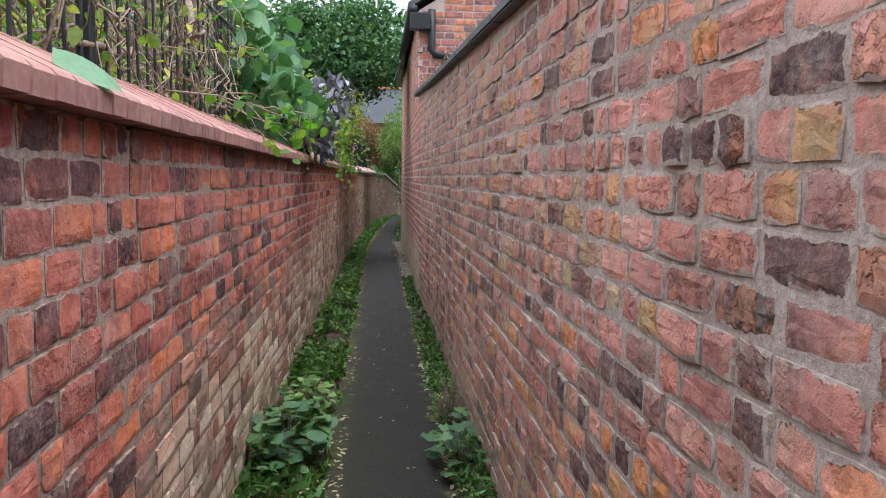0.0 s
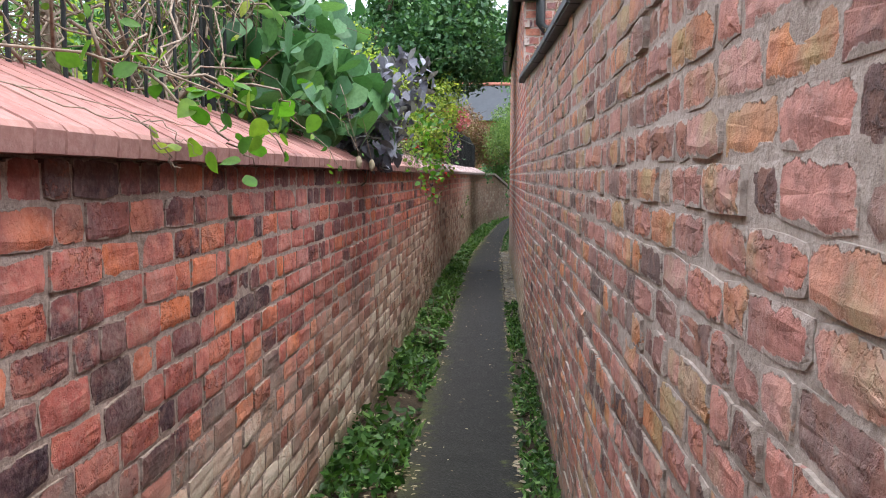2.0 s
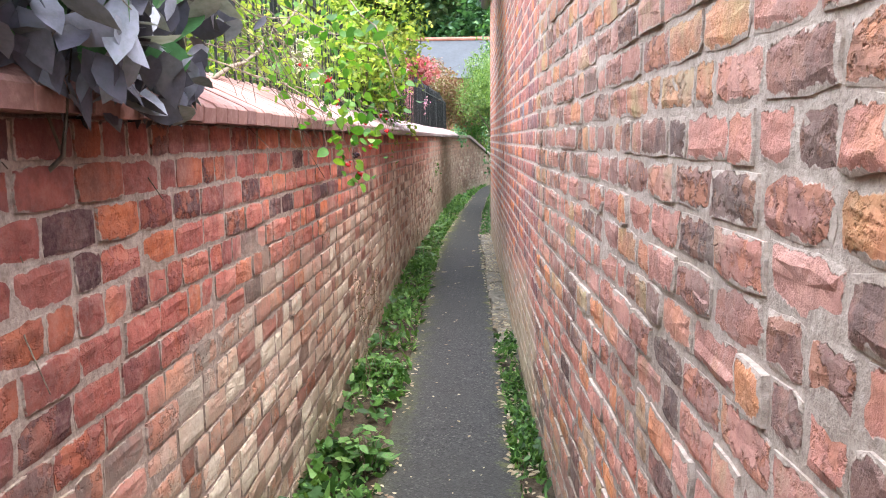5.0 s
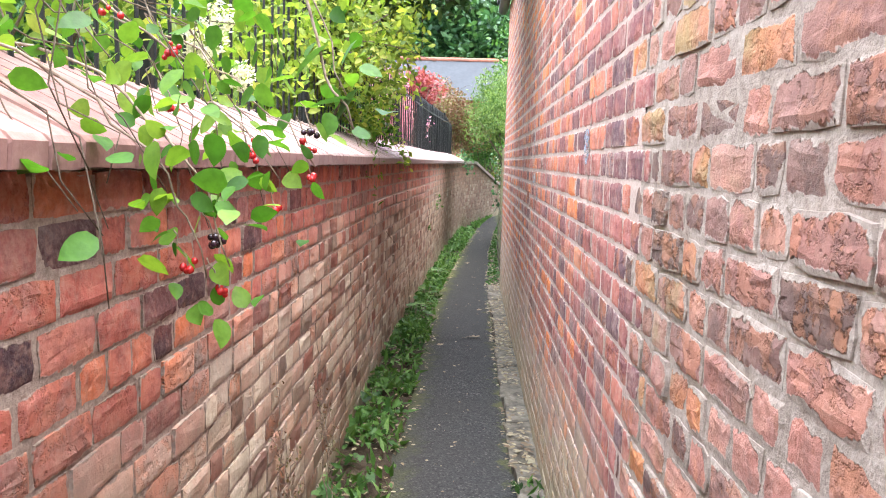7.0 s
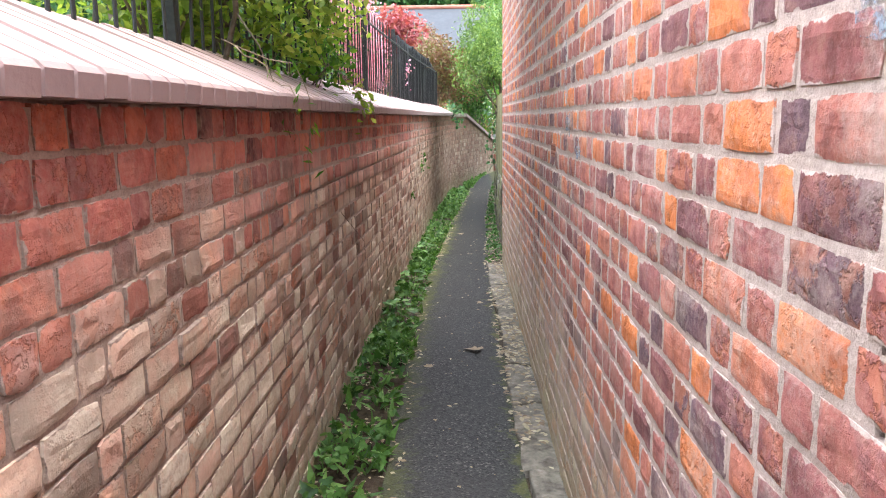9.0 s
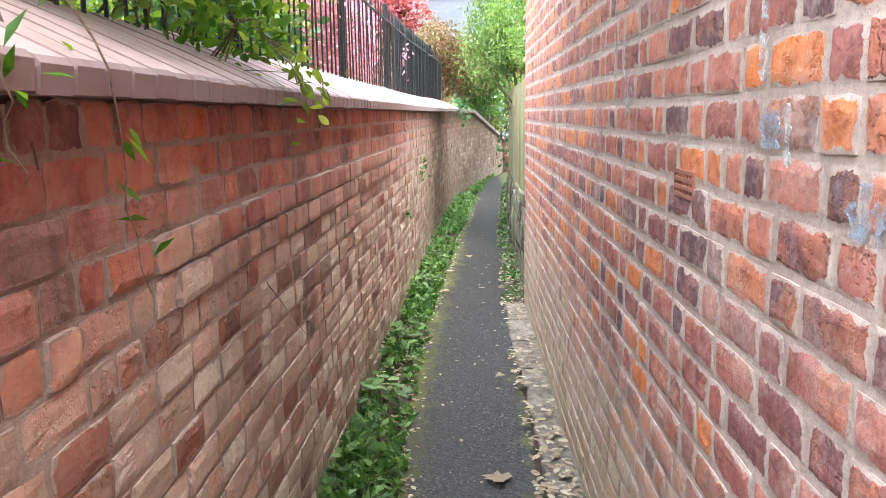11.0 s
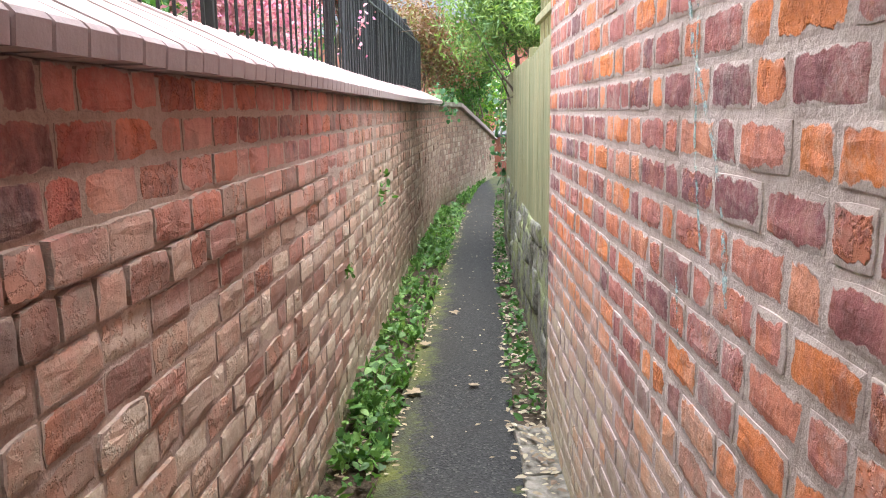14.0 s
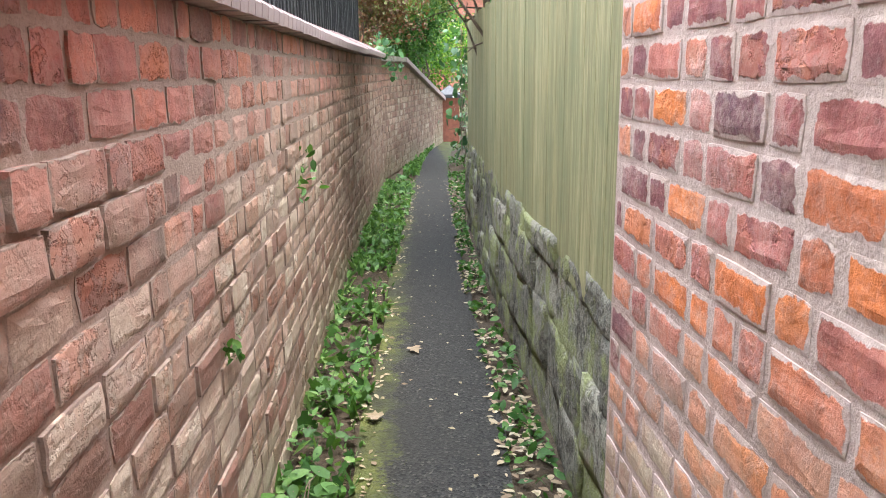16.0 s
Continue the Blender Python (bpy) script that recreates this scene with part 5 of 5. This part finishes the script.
shoot("trailing_vine", "thin vine with pale leaflets trailing down the bricks", "vine", [[(-0.2, 10.5, 1.6), (0.04, 10.55, 1.5), (0.055, 10.62, 1.38), (0.03, 10.7, 1.22), (0.02, 10.78, 1.06)], [(-0.1, 10.3, 1.56), (0.06, 10.35, 1.42), (0.04, 10.42, 1.27)]], L_FRESH, 0.045, 12, SLIM, 0.02, 78, 0.0025)
shoot("wall_ivy", "small ivy sprig hanging at the end of the coping", "ivy", [[(0.30, 21.6, 1.58), (0.5, 21.75, 1.5), (0.52, 21.85, 1.2)], [(0.30, 21.8, 1.58), (0.53, 21.95, 1.45), (0.56, 22.0, 1.15)]], L_DARK, 0.06, 40, HEART, 0.05, 79)
shoot("wall_weed", "small green weed rooted in the wall joint", "weed", [[(0.08, 15.0, 0.62), (0.13, 15.0, 0.66)], [(0.08, 15.02, 0.62), (0.14, 15.05, 0.61)]], L_WEED, 0.035, 9, OVAL, 0.015, 80, 0.002)
shoot("wall_weed", "straggling weed with a pale flower on the bricks", "weed", [[(0.12, 16.3, 0.86), (0.17, 16.3, 0.95)], [(0.12, 16.32, 0.86), (0.18, 16.4, 0.80)], [(0.12, 16.3, 0.86), (0.16, 16.25, 0.76)]], L_WEED, 0.04, 14, OVAL, 0.03, 81, 0.002)

# pink-flowered shrub and dark greenery behind the screen
pink = shrub("pink_flowering_shrub", "shrub covered in pink blossom behind the railings", "shrub", (-0.9, 15.8, 0), spread_blobs((-0.6, 15.9, 2.0), (0.2, 1.1, 0.45), 12, 0.22, g), 90, 0.05, L_MID, OVAL, 0.02, seed=91)
g = np.random.default_rng(92)
part("blossom", leaves_mesh("flowers", clump_points(spread_blobs((-0.42, 15.6, 2.0), (0.10, 1.6, 0.45), 90, 0.17, g), 150, g) - np.array([-0.9, 15.8, 0]), 0.035, L_PINK, SMALL, 0.4, None, 0.3, g), None, pink, "pink blossom")
sprig = shoot("blossom_sprig", "sprig of pink blossom poking through the railings", "flower", [[(-0.2, 17.2, 1.6), (-0.06, 17.3, 1.85), (-0.02, 17.35, 2.0)]], L_PINK, 0.04, 40, SMALL, 0.045, 93)
shrub("laurel", "glossy dark laurel behind the railings", "shrub", (-0.9, 13.6, 0), spread_blobs((-0.7, 13.6, 1.8), (0.25, 0.9, 0.4), 12, 0.28, g), 110, 0.08, L_DARK, OVAL, 0.02, seed=94)

# tall bushy shrub over the plank fence
shrub("bushy_shrub", "dense feathery green bush bulging over the fence", "shrub", (1.55, 18.6, 0), spread_blobs((1.12, 18.4, 2.25), (0.42, 0.8, 0.5), 34, 0.3, g) + [(0.72, 18.1, 2.0, .26, .4, .3), (0.8, 18.8, 1.85, .28, .45, .28), (0.95, 17.4, 2.15, .25, .35, .3), (1.1, 16.8, 1.95, .2, .35, .2)], 520, 0.06, L_SAGE, SLIM, 0.03, 0.3, 0.6, 12, 101)
shoot("fence_ivy", "ivy with pale flowers climbing the last fence post", "ivy", [[(1.08, 19.65, 0.6), (1.08, 19.7, 1.0), (1.07, 19.7, 1.6)], [(1.06, 19.6, 0.6), (1.06, 19.62, 1.2), (1.08, 19.6, 1.7)]], L_WHITE, 0.03, 26, SMALL, 0.045, 102)
shoot("fence_ivy", "dark ivy clinging to the far fence end", "ivy", [[(1.10, 19.7, 0.5), (1.12, 19.75, 1.0), (1.10, 19.75, 1.7)], [(1.2, 20.2, 0.6), (1.25, 20.5, 1.0), (1.2, 20.2, 1.3)]], L_DARK, 0.06, 120, HEART, 0.09, 103)

# Tree out of view, added to shade the far end of the alley.
shrub("fence_shade_tree", "unseen leafy green tree added behind the fence for shade", "tree", (2.9, 20.5, 0), spread_blobs((2.7, 20.5, 3.3), (1.1, 3.0, 1.2), 40, 0.7, g), 300, 0.10, L_MID, SMALL, 0.08, seed=104)
# Shrubbery added on the garden side to deepen the far-end shade.
shrub("garden_shrub", "dark green shrubbery added behind the boarded screen for shade", "shrub", (-2.0, 20.0, 0), spread_blobs((-2.0, 20.0, 2.2), (0.7, 3.5, 1.0), 34, 0.65, g), 300, 0.09, L_MID, SMALL, 0.06, seed=105)

# greenery past the bend
shrub("far_hedge", "bright green hedge past the end wall", "hedge", (2.0, 29.5, 0), spread_blobs((1.6, 29.5, 1.6), (1.3, 1.2, 0.9), 26, 0.55, g), 380, 0.07, L_FRESH, SMALL, 0.04, seed=111)
# Mostly hidden tree, added to keep sky light off the end wall.
shrub("bend_shade_tree", "leafy green tree added over the bend to shade the end wall", "tree", (3.2, 24.5, 0), spread_blobs((2.75, 24.2, 3.5), (1.2, 2.8, 1.5), 46, 0.75, g), 360, 0.10, L_MID, SMALL, 0.09, seed=106)
shrub("rusty_shrub", "shrub with rust-tinged leaves above the end wall", "shrub", (-0.2, 25.0, 0), spread_blobs((0.25, 24.6, 2.3), (0.75, 0.9, 0.6), 24, 0.42, g), 420, 0.06, L_RUST, OVAL, 0.03, seed=112)
shrub("green_shrub", "rounded dark green shrub behind the end wall", "shrub", (1.0, 26.5, 0), spread_blobs((0.9, 26.0, 2.1), (0.7, 0.8, 0.7), 20, 0.45, g), 420, 0.06, L_MID, OVAL, 0.03, seed=113)
shrub("red_maple", "crimson-leaved maple tree in the far garden", "tree", (-0.6, 19.8, 0), spread_blobs((-0.45, 19.8, 2.6), (0.3, 0.6, 0.3), 14, 0.24, g), 260, 0.05, L_RED, LOBED, 0.06, seed=114)
shrub("rusty_shrub", "rust-brown shrub below the pale roof", "shrub", (-0.6, 31.0, 0), spread_blobs((-0.6, 31.0, 3.3), (1.0, 1.0, 0.6), 18, 0.5, g), 330, 0.08, L_RUST, SMALL, 0.04, seed=115)
for k, (x, y, h, w) in enumerate([(-9, 60, 15, 6), (-2, 64, 15.5, 6), (4.5, 62, 15, 6), (11, 64, 17, 7), (-17, 60, 17, 7), (20, 62, 17, 8), (-26, 58, 16, 8)]):
    shrub("far_tree", "tall dark green tree in the distance", "tree", (x, y, 0), spread_blobs((x, y, h * 0.55), (w * 0.75, w * 0.6, h * 0.38), 44, w * 0.32, g), 420, 0.55, L_DARK, SMALL, 0.25, seed=120 + k, group="far trees")

# far house with a pale slate roof
far = thing("far_house", (-0.5, 42, 0), "distant house with a pale grey slate roof", "house")
part("wall", box_bm(-4, 4.5, 0, 6, -0.1, 4.3, 0.02), M_PLAINBRICK, far)
bm = bmesh.new()
vs = [bm.verts.new(v) for v in ((-4.3, -0.4, 4.2), (4.8, -0.4, 4.2), (4.8, 3, 6.4), (-4.3, 3, 6.4), (-4.3, 6.4, 4.2), (4.8, 6.4, 4.2))]
for f in ((0, 1, 2, 3), (3, 2, 5, 4), (0, 3, 4), (1, 5, 2), (0, 4, 5, 1)):
    bm.faces.new([vs[i] for i in f])
part("roof", bm, M_ROOF, far)
part("ridge", tubes_mesh("ridge", [([(-4.3, 3, 6.42), (4.8, 3, 6.42)], 0.12)], M_PLAINBRICK, 8), None, far, "red clay ridge tiles")

# dry red plants on top of the old wall
g = np.random.default_rng(131)
ys = g.uniform(3.6, 8.5, 1500)
P = np.stack([np.array([right_face(y) for y in ys]) + g.uniform(-0.03, 0.32, 1500), ys, np.array([old_top(y) for y in ys]) + 0.04 + 0.10 * g.random(1500) ** 1.6 * np.interp(ys, [3.6, 5.5], [0.5, 1.0])], 1)
tagged(part("wall_top_stonecrop", leaves_mesh("wall_top_stonecrop", P, 0.028, L_RUST, SLIM, 0.3, None, -0.6, g), None), "dry red-brown stonecrop growing on the wall top", "plant", kind="stuff")

# ---- weeds, grass and litter along the verges ----
def verge_points(n, y0, y1, side, g, reach=1.0):
    y = g.uniform(y0, y1, n * 3)
    dens = np.array([0.38 + 0.8 * noise.noise((side * 7.0, q * 1.1, 0)) + 0.8 * noise.noise((side * 3.0, q * 4.5, 2)) for q in y])
    y = y[g.random(n * 3) < np.clip(dens, 0.03, 1)][:n]
    t = g.random(len(y)) ** 1.3 * reach
    if side < 0:
        a = np.array([left_face(min(q, 22)) if q < 22 else np.interp(q, [22, 27], [0.5, 1.35]) for q in y]) + 0.015
        b = np.array([path_mid(q) - path_half(q) for q in y]) + 0.03
    else:
        a = np.array([right_face(q) if q < 14.9 else stone_face(q) for q in y]) - 0.02
        b = np.array([path_mid(q) + path_half(q) for q in y]) - 0.02
    return a + (b - a) * t, y, t


def weeds(name, label, n, y0, y1, side, leaf, size, shape, height, seed, upward=0.5, droop=0.2, reach=1.0):
    g = np.random.default_rng(seed)
    x, y, t = verge_points(n, y0, y1, side, g, reach)
    clump = np.array([0.55 + 0.6 * noise.noise((side * 2.0, q * 2.3, 5)) for q in y])
    z = 0.012 + np.where((side > 0) & (y > 8.9) & (y < 14.8), 0.028, 0.0) + g.random(len(y)) * height * np.clip(1.15 - t, 0.12, 1) * np.clip(clump, 0.25, 1.2)
    return tagged(part(name, leaves_mesh(name, np.stack([x, y, z], 1), size * (0.5 + 0.9 * g.random(len(y))), leaf, shape, upward, None, droop, g), None), label, "weeds", kind="stuff")


weeds("weeds", "low leafy green weeds along the foot of the wall", 3400, 7.0, 27, -1, L_WEED, 0.040, OVAL, 0.15, 201, reach=0.95)
weeds("weeds", "leafy weeds along the wall foot, coloured darker for shade", 1250, 2.0, 8.0, -1, L_WEED_DIM, 0.05, OVAL, 0.17, 211, reach=0.95)
weeds("weeds", "mixed darker weeds along the foot of the wall", 1300, 2.0, 24, -1, L_MID, 0.055, LOBED, 0.14, 202, reach=0.9)
weeds("grass", "tufts of bright grass by the wall", 2000, 2.0, 26, -1, L_WEED, 0.10, SLIM, 0.12, 203, 0.05, -0.9)
weeds("weeds", "small green weeds at the old wall's foot", 1500, 2.0, 9.4, 1, L_WEED_DIM, 0.035, OVAL, 0.11, 204)
weeds("grass", "short grass tufts at the old wall's foot", 1100, 2.0, 9.4, 1, L_WEED, 0.07, SLIM, 0.08, 205, 0.05, -0.9)
weeds("weeds", "weeds and ivy along the stone wall's foot", 1500, 14.9, 27, 1, L_MID, 0.04, OVAL, 0.10, 206)
weeds("leaf_litter", "dry brown leaf litter against the right-hand walls", 2700, 2.0, 22, 1, L_DEAD, 0.034, OVAL, 0.02, 207, 0.85, 0.0, 1.15)
weeds("leaf_litter", "pale dry litter on the soil by the weeds", 3600, 2.0, 22, -1, L_DEAD, 0.026, OVAL, 0.02, 208, 0.85, 0.0, 1.15)
g = np.random.default_rng(209)
y = g.uniform(2, 24, 420)
x = np.array([path_mid(q) + g.normal() * 0.17 for q in y])
tagged(part("fallen_bits", leaves_mesh("fallen_bits", np.stack([x, y, np.full(420, 0.021)], 1), 0.010 + 0.022 * g.random(420) ** 2, L_DEAD, SMALL, 0.95, None, 0.0, g), None), "scattered pale leaf scraps on the tarmac", "litter", kind="stuff")
for x, y, s, seed in ((0.63, 12.2, 0.11, 1), (0.40, 15.95, 0.07, 2), (0.70, 13.3, 0.05, 3), (0.58, 16.6, 0.07, 4), (0.40, 11.9, 0.06, 5), (0.66, 15.3, 0.06, 6), (0.37, 15.2, 0.09, 7)):
    ob = tagged(part("fallen_leaf", leaves_mesh("fallen_leaf", [(0, 0, 0)], [s], L_DEAD, LOBED, 0.92, None, 0.1, np.random.default_rng(seed)), None), "pale curled dead leaf lying on the tarmac", "leaf", "dead leaves on the path")
    ob.location = (x, y, 0.03)


def ground_plant(name, label, x, y, radius, height, n, size, leaf, shape, seed):
    g = np.random.default_rng(seed)
    t = thing(name, (x, y, 0), label, "plant")
    a = g.uniform(0, 2 * math.pi, n)
    r = radius * np.sqrt(g.random(n))
    P = np.stack([r * np.cos(a), r * np.sin(a) * 1.5, 0.04 + height * g.random(n) * (1 - 0.5 * r / radius)], 1)
    part("foliage", leaves_mesh("leaves", P, size * (0.6 + 0.6 * g.random(n)), leaf, shape, 0.75, None, 0.3, g), None, t)
    part("stem", tubes_mesh("stems", [(droop_line((q[0] * 0.3, q[1] * 0.3, -0.02), q, 0.03, 4, 0.005, g), 0.002) for q in P[::2]], M_TWIG, 4), None, t)["kind"] = "stuff"
    return t


ground_plant("bramble", "low clump of broad green bramble leaves by the wall", 0.10, 3.35, 0.19, 0.30, 110, 0.085, L_DARK, HEART, 301)
ground_plant("bramble", "smaller clump of green leaves by the wall", 0.12, 4.1, 0.15, 0.2, 60, 0.06, L_WEED, HEART, 302)
ground_plant("nettle", "feathery green weed clump beside the old wall", 0.86, 3.9, 0.10, 0.26, 120, 0.04, L_WEED, SLIM, 303)
ground_plant("bindweed", "sprawling blue-green bindweed leaves at the path edge", 0.85, 3.2, 0.13, 0.26, 30, 0.085, L_DARK, LOBED, 304)
for k, (x, y) in enumerate(((0.14, 12.9), (0.18, 13.9), (0.2, 15.3), (0.2, 7.4), (0.12, 8.6))):
    ground_plant("dock", "leafy green dock plant at the wall's foot", x, y, 0.11, 0.15, 34, 0.075, L_WEED, OVAL, 310 + k)

# ---- small things on the house wall ----
vent = thing("air_brick", (right_face(11.01) + 0.006, 11.01, 1.208), "small red clay air brick set in the wall", "vent")
part("body", box_bm(-0.002, 0.03, -0.058, 0.058, -0.024, 0.024), M_IRON, vent, "dark hollow behind the grille")
for z in (-0.022, -0.0073, 0.0073, 0.022):
    part("slat", box_bm(-0.008, 0.0, -0.060, 0.060, z - 0.0042, z + 0.0042, 0.0012), M_PLAINBRICK, vent)
for k in range(7):
    part("bar", box_bm(-0.0075, 0.0, -0.060 + 0.02 * k - 0.0032, -0.060 + 0.02 * k + 0.0032, -0.024, 0.024, 0.001), M_PLAINBRICK, vent)

# ---- paint runs and lime streaks on the house wall ----
def wall_run(name, label, points, width, mat):
    """A thin film of paint that has run down the bricks: points (y, z), widest in the middle."""
    V, F = [], []
    g = np.random.default_rng(len(label) + int(points[0][0] * 100))
    pts = np.array(points, float)
    u = np.linspace(0, 1, 9 * len(pts))
    s = np.linspace(0, 1, len(pts))
    yy, zz = np.interp(u, s, pts[:, 0]) + g.normal(size=len(u)) * 0.0012, np.interp(u, s, pts[:, 1])
    wide = np.interp(u, np.linspace(0, 1, 2 * len(pts) + 1), 0.45 + 0.6 * g.random(2 * len(pts) + 1))
    for i, (y, z) in enumerate(zip(yy, zz)):
        w = width * wide[i] * (0.9 + 0.2 * g.random()) * (1 if 0 < i < len(u) - 1 else 0.2)
        x = right_face(y) - 0.0026
        V += [(x, y - w / 2, z), (x, y + w / 2, z), (x + 0.002, y + w / 2, z), (x + 0.002, y - w / 2, z)]
    for i in range(len(u) - 1):
        for k in range(4):
            F.append((4 * i + k, 4 * i + (k + 1) % 4, 4 * i + 4 + (k + 1) % 4, 4 * i + 4 + k))
    ob = part(name, mesh_from(name, V, F, mat), None)
    return tagged(ob, label, "paint mark")


def worn_paint(name, a, b):
    """Old paint worn through in patches to the brick below."""
    m = plain_material(name, a, b, 40, 0.85, 0.3, 0.003)
    n, l = m.node_tree.nodes, m.node_tree.links
    f = noise_tex(n, l, world_pos(n), 38, 6, 0.75)
    mx = nd(n, "MixShader")
    l.new(maprange(n, l, f, 0.44, 0.62, 0.0, 0.8), mx.inputs[0])
    l.new(nd(n, "BsdfTransparent").outputs[0], mx.inputs[1])
    l.new(n["Principled BSDF"].outputs[0], mx.inputs[2])
    l.new(mx.outputs[0], n["Material Output"].inputs[0])
    return m


M_TEAL = worn_paint("faded_teal_paint", (0.42, 0.56, 0.52), (0.56, 0.66, 0.62))
M_LIME = worn_paint("pale_lime_paint", (0.60, 0.575, 0.565), (0.76, 0.735, 0.72))
wall_run("paint_run", "thin teal paint run down the brickwork", [(13.14, 1.50), (13.10, 1.38), (13.06, 1.34), (12.99, 1.25), (12.94, 1.17), (12.90, 1.02)], 0.014, M_TEAL)
wall_run("paint_run", "faint teal paint trickle over brick and mortar", [(13.09, 1.55), (13.08, 1.37), (13.07, 1.23), (13.02, 1.08)], 0.008, M_TEAL)
wall_run("paint_run", "short teal paint drip low on the wall", [(13.14, 1.02), (13.11, 0.90)], 0.007, M_TEAL)
wall_run("lime_splash", "white splash of lime paint on a brick", [(11.50, 1.412), (11.51, 1.37), (11.53, 1.335)], 0.075, M_LIME)
M_BLUE = worn_paint("blue_grey_paint", (0.30, 0.34, 0.40), (0.42, 0.46, 0.52))
wall_run("paint_patch", "blue-grey paint dabbed over one brick", [(10.35, 1.268), (10.35, 1.205)], 0.095, M_BLUE)
wall_run("paint_patch", "grey paint smear over a brick", [(10.62, 1.345), (10.61, 1.29)], 0.07, M_BLUE)
for pts, w in (([(11.71, 1.55), (11.70, 1.38)], 0.014), ([(11.99, 1.22), (12.0, 1.15)], 0.016), ([(11.88, 1.29), (11.94, 1.22)], 0.012), ([(10.66, 1.62), (10.65, 1.38)], 0.03), ([(10.56, 1.35), (10.55, 1.27)], 0.022), ([(11.59, 1.62), (11.56, 1.36)], 0.014)):
    wall_run("lime_run", "pale lime streak run down the brickwork", pts, w, M_LIME)

wall_run("paint_patch", "blue-grey paint daubed across two bricks", [(8.64, 1.51), (8.64, 1.40)], 0.09, M_BLUE)

# dry flower stalks standing against the wall foot
for k, (y0, h) in enumerate(((8.33, 0.82), (8.42, 0.6), (8.9, 0.8), (9.02, 0.55))):
    shoot("dry_stalk", "dry red-brown flower stalk against the garden wall", "stalk", [[(0.10, y0, 0.0), (0.07, y0 + 0.02, h * 0.5), (0.05, y0 + 0.01, h)], [(0.08, y0 + 0.01, h * 0.45), (0.09, y0 + 0.07, h * 0.7)], [(0.07, y0 + 0.01, h * 0.6), (0.05, y0 - 0.05, h * 0.8)]], L_RUST, 0.013, 26, SMALL, 0.010, 85 + k, 0.0024)

# ---- the bricks themselves ----
rng = np.random.default_rng(3)
TOOTH = [7.80, 7.91, 7.80, 7.96, 7.84, 7.93]
rows = brick_rows(-0.8, 21.9, 0.0, lambda u: COPE + 0.001, 0.0762, 0.0085, rng, 0.34, 0.172, 0.094)
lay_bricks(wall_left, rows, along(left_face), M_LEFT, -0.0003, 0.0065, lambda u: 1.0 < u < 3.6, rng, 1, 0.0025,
           worn=lambda u, z: (0.009 if 0.98 < z < 1.11 and 10.9 < u < 14.6 else 0.0) + abs(rng.normal()) * (0.0006 if z < 0.97 and u > 7 else 0.0))
rows = brick_rows(-0.8, lambda k: TOOTH[k % 6], 0.0, old_top, 0.0757, 0.008, rng, 0.42, 0.186, 0.100)
lay_bricks(wall_right, rows, along(right_face), M_OLD, -0.0004, 0.0085, lambda u: 1.0 < u < 3.0, rng, -1, 0.003)
hrows = brick_rows(lambda k: TOOTH[k % 6], HOUSE_Y1 - 0.01, 0.0, lambda u: EAVE - 0.05 if u > 8.61 else old_top(u), 0.0757, 0.0105, rng, length=0.172, short=0.094, bond=True)
house_bricks = thing("wall_house", (0, 0, 0), "red and plum brick facing with wide pale mortar joints", "wall", kind="structure")
lay_bricks(house_bricks, hrows, along(right_face), M_HOUSE, 0.0004, 0.004, lambda u: 12.6 < u < 14.92, rng, -1, 0.001)
grows = brick_rows(right_face(8.61) + 0.01, 2.9, 1.9, lambda u: EAVE - 0.06 + max(0, (u - 1.0)) * 0.64, 0.0757, 0.013, rng, bond=True)
lay_bricks(house_bricks, grows, lambda u: (u, HOUSE_Y0, 0.0), M_HOUSE, 0.003, 0.003, lambda u: False, rng, 1, 0.001)
erows = brick_rows(0.0, END_LEN, 0.0, end_top, 0.0762, 0.0085, rng, 0.34, 0.172, 0.094)
lay_bricks(wall_end, erows, end_place, M_LEFT, 0.0, 0.004, lambda u: False, rng, 1)
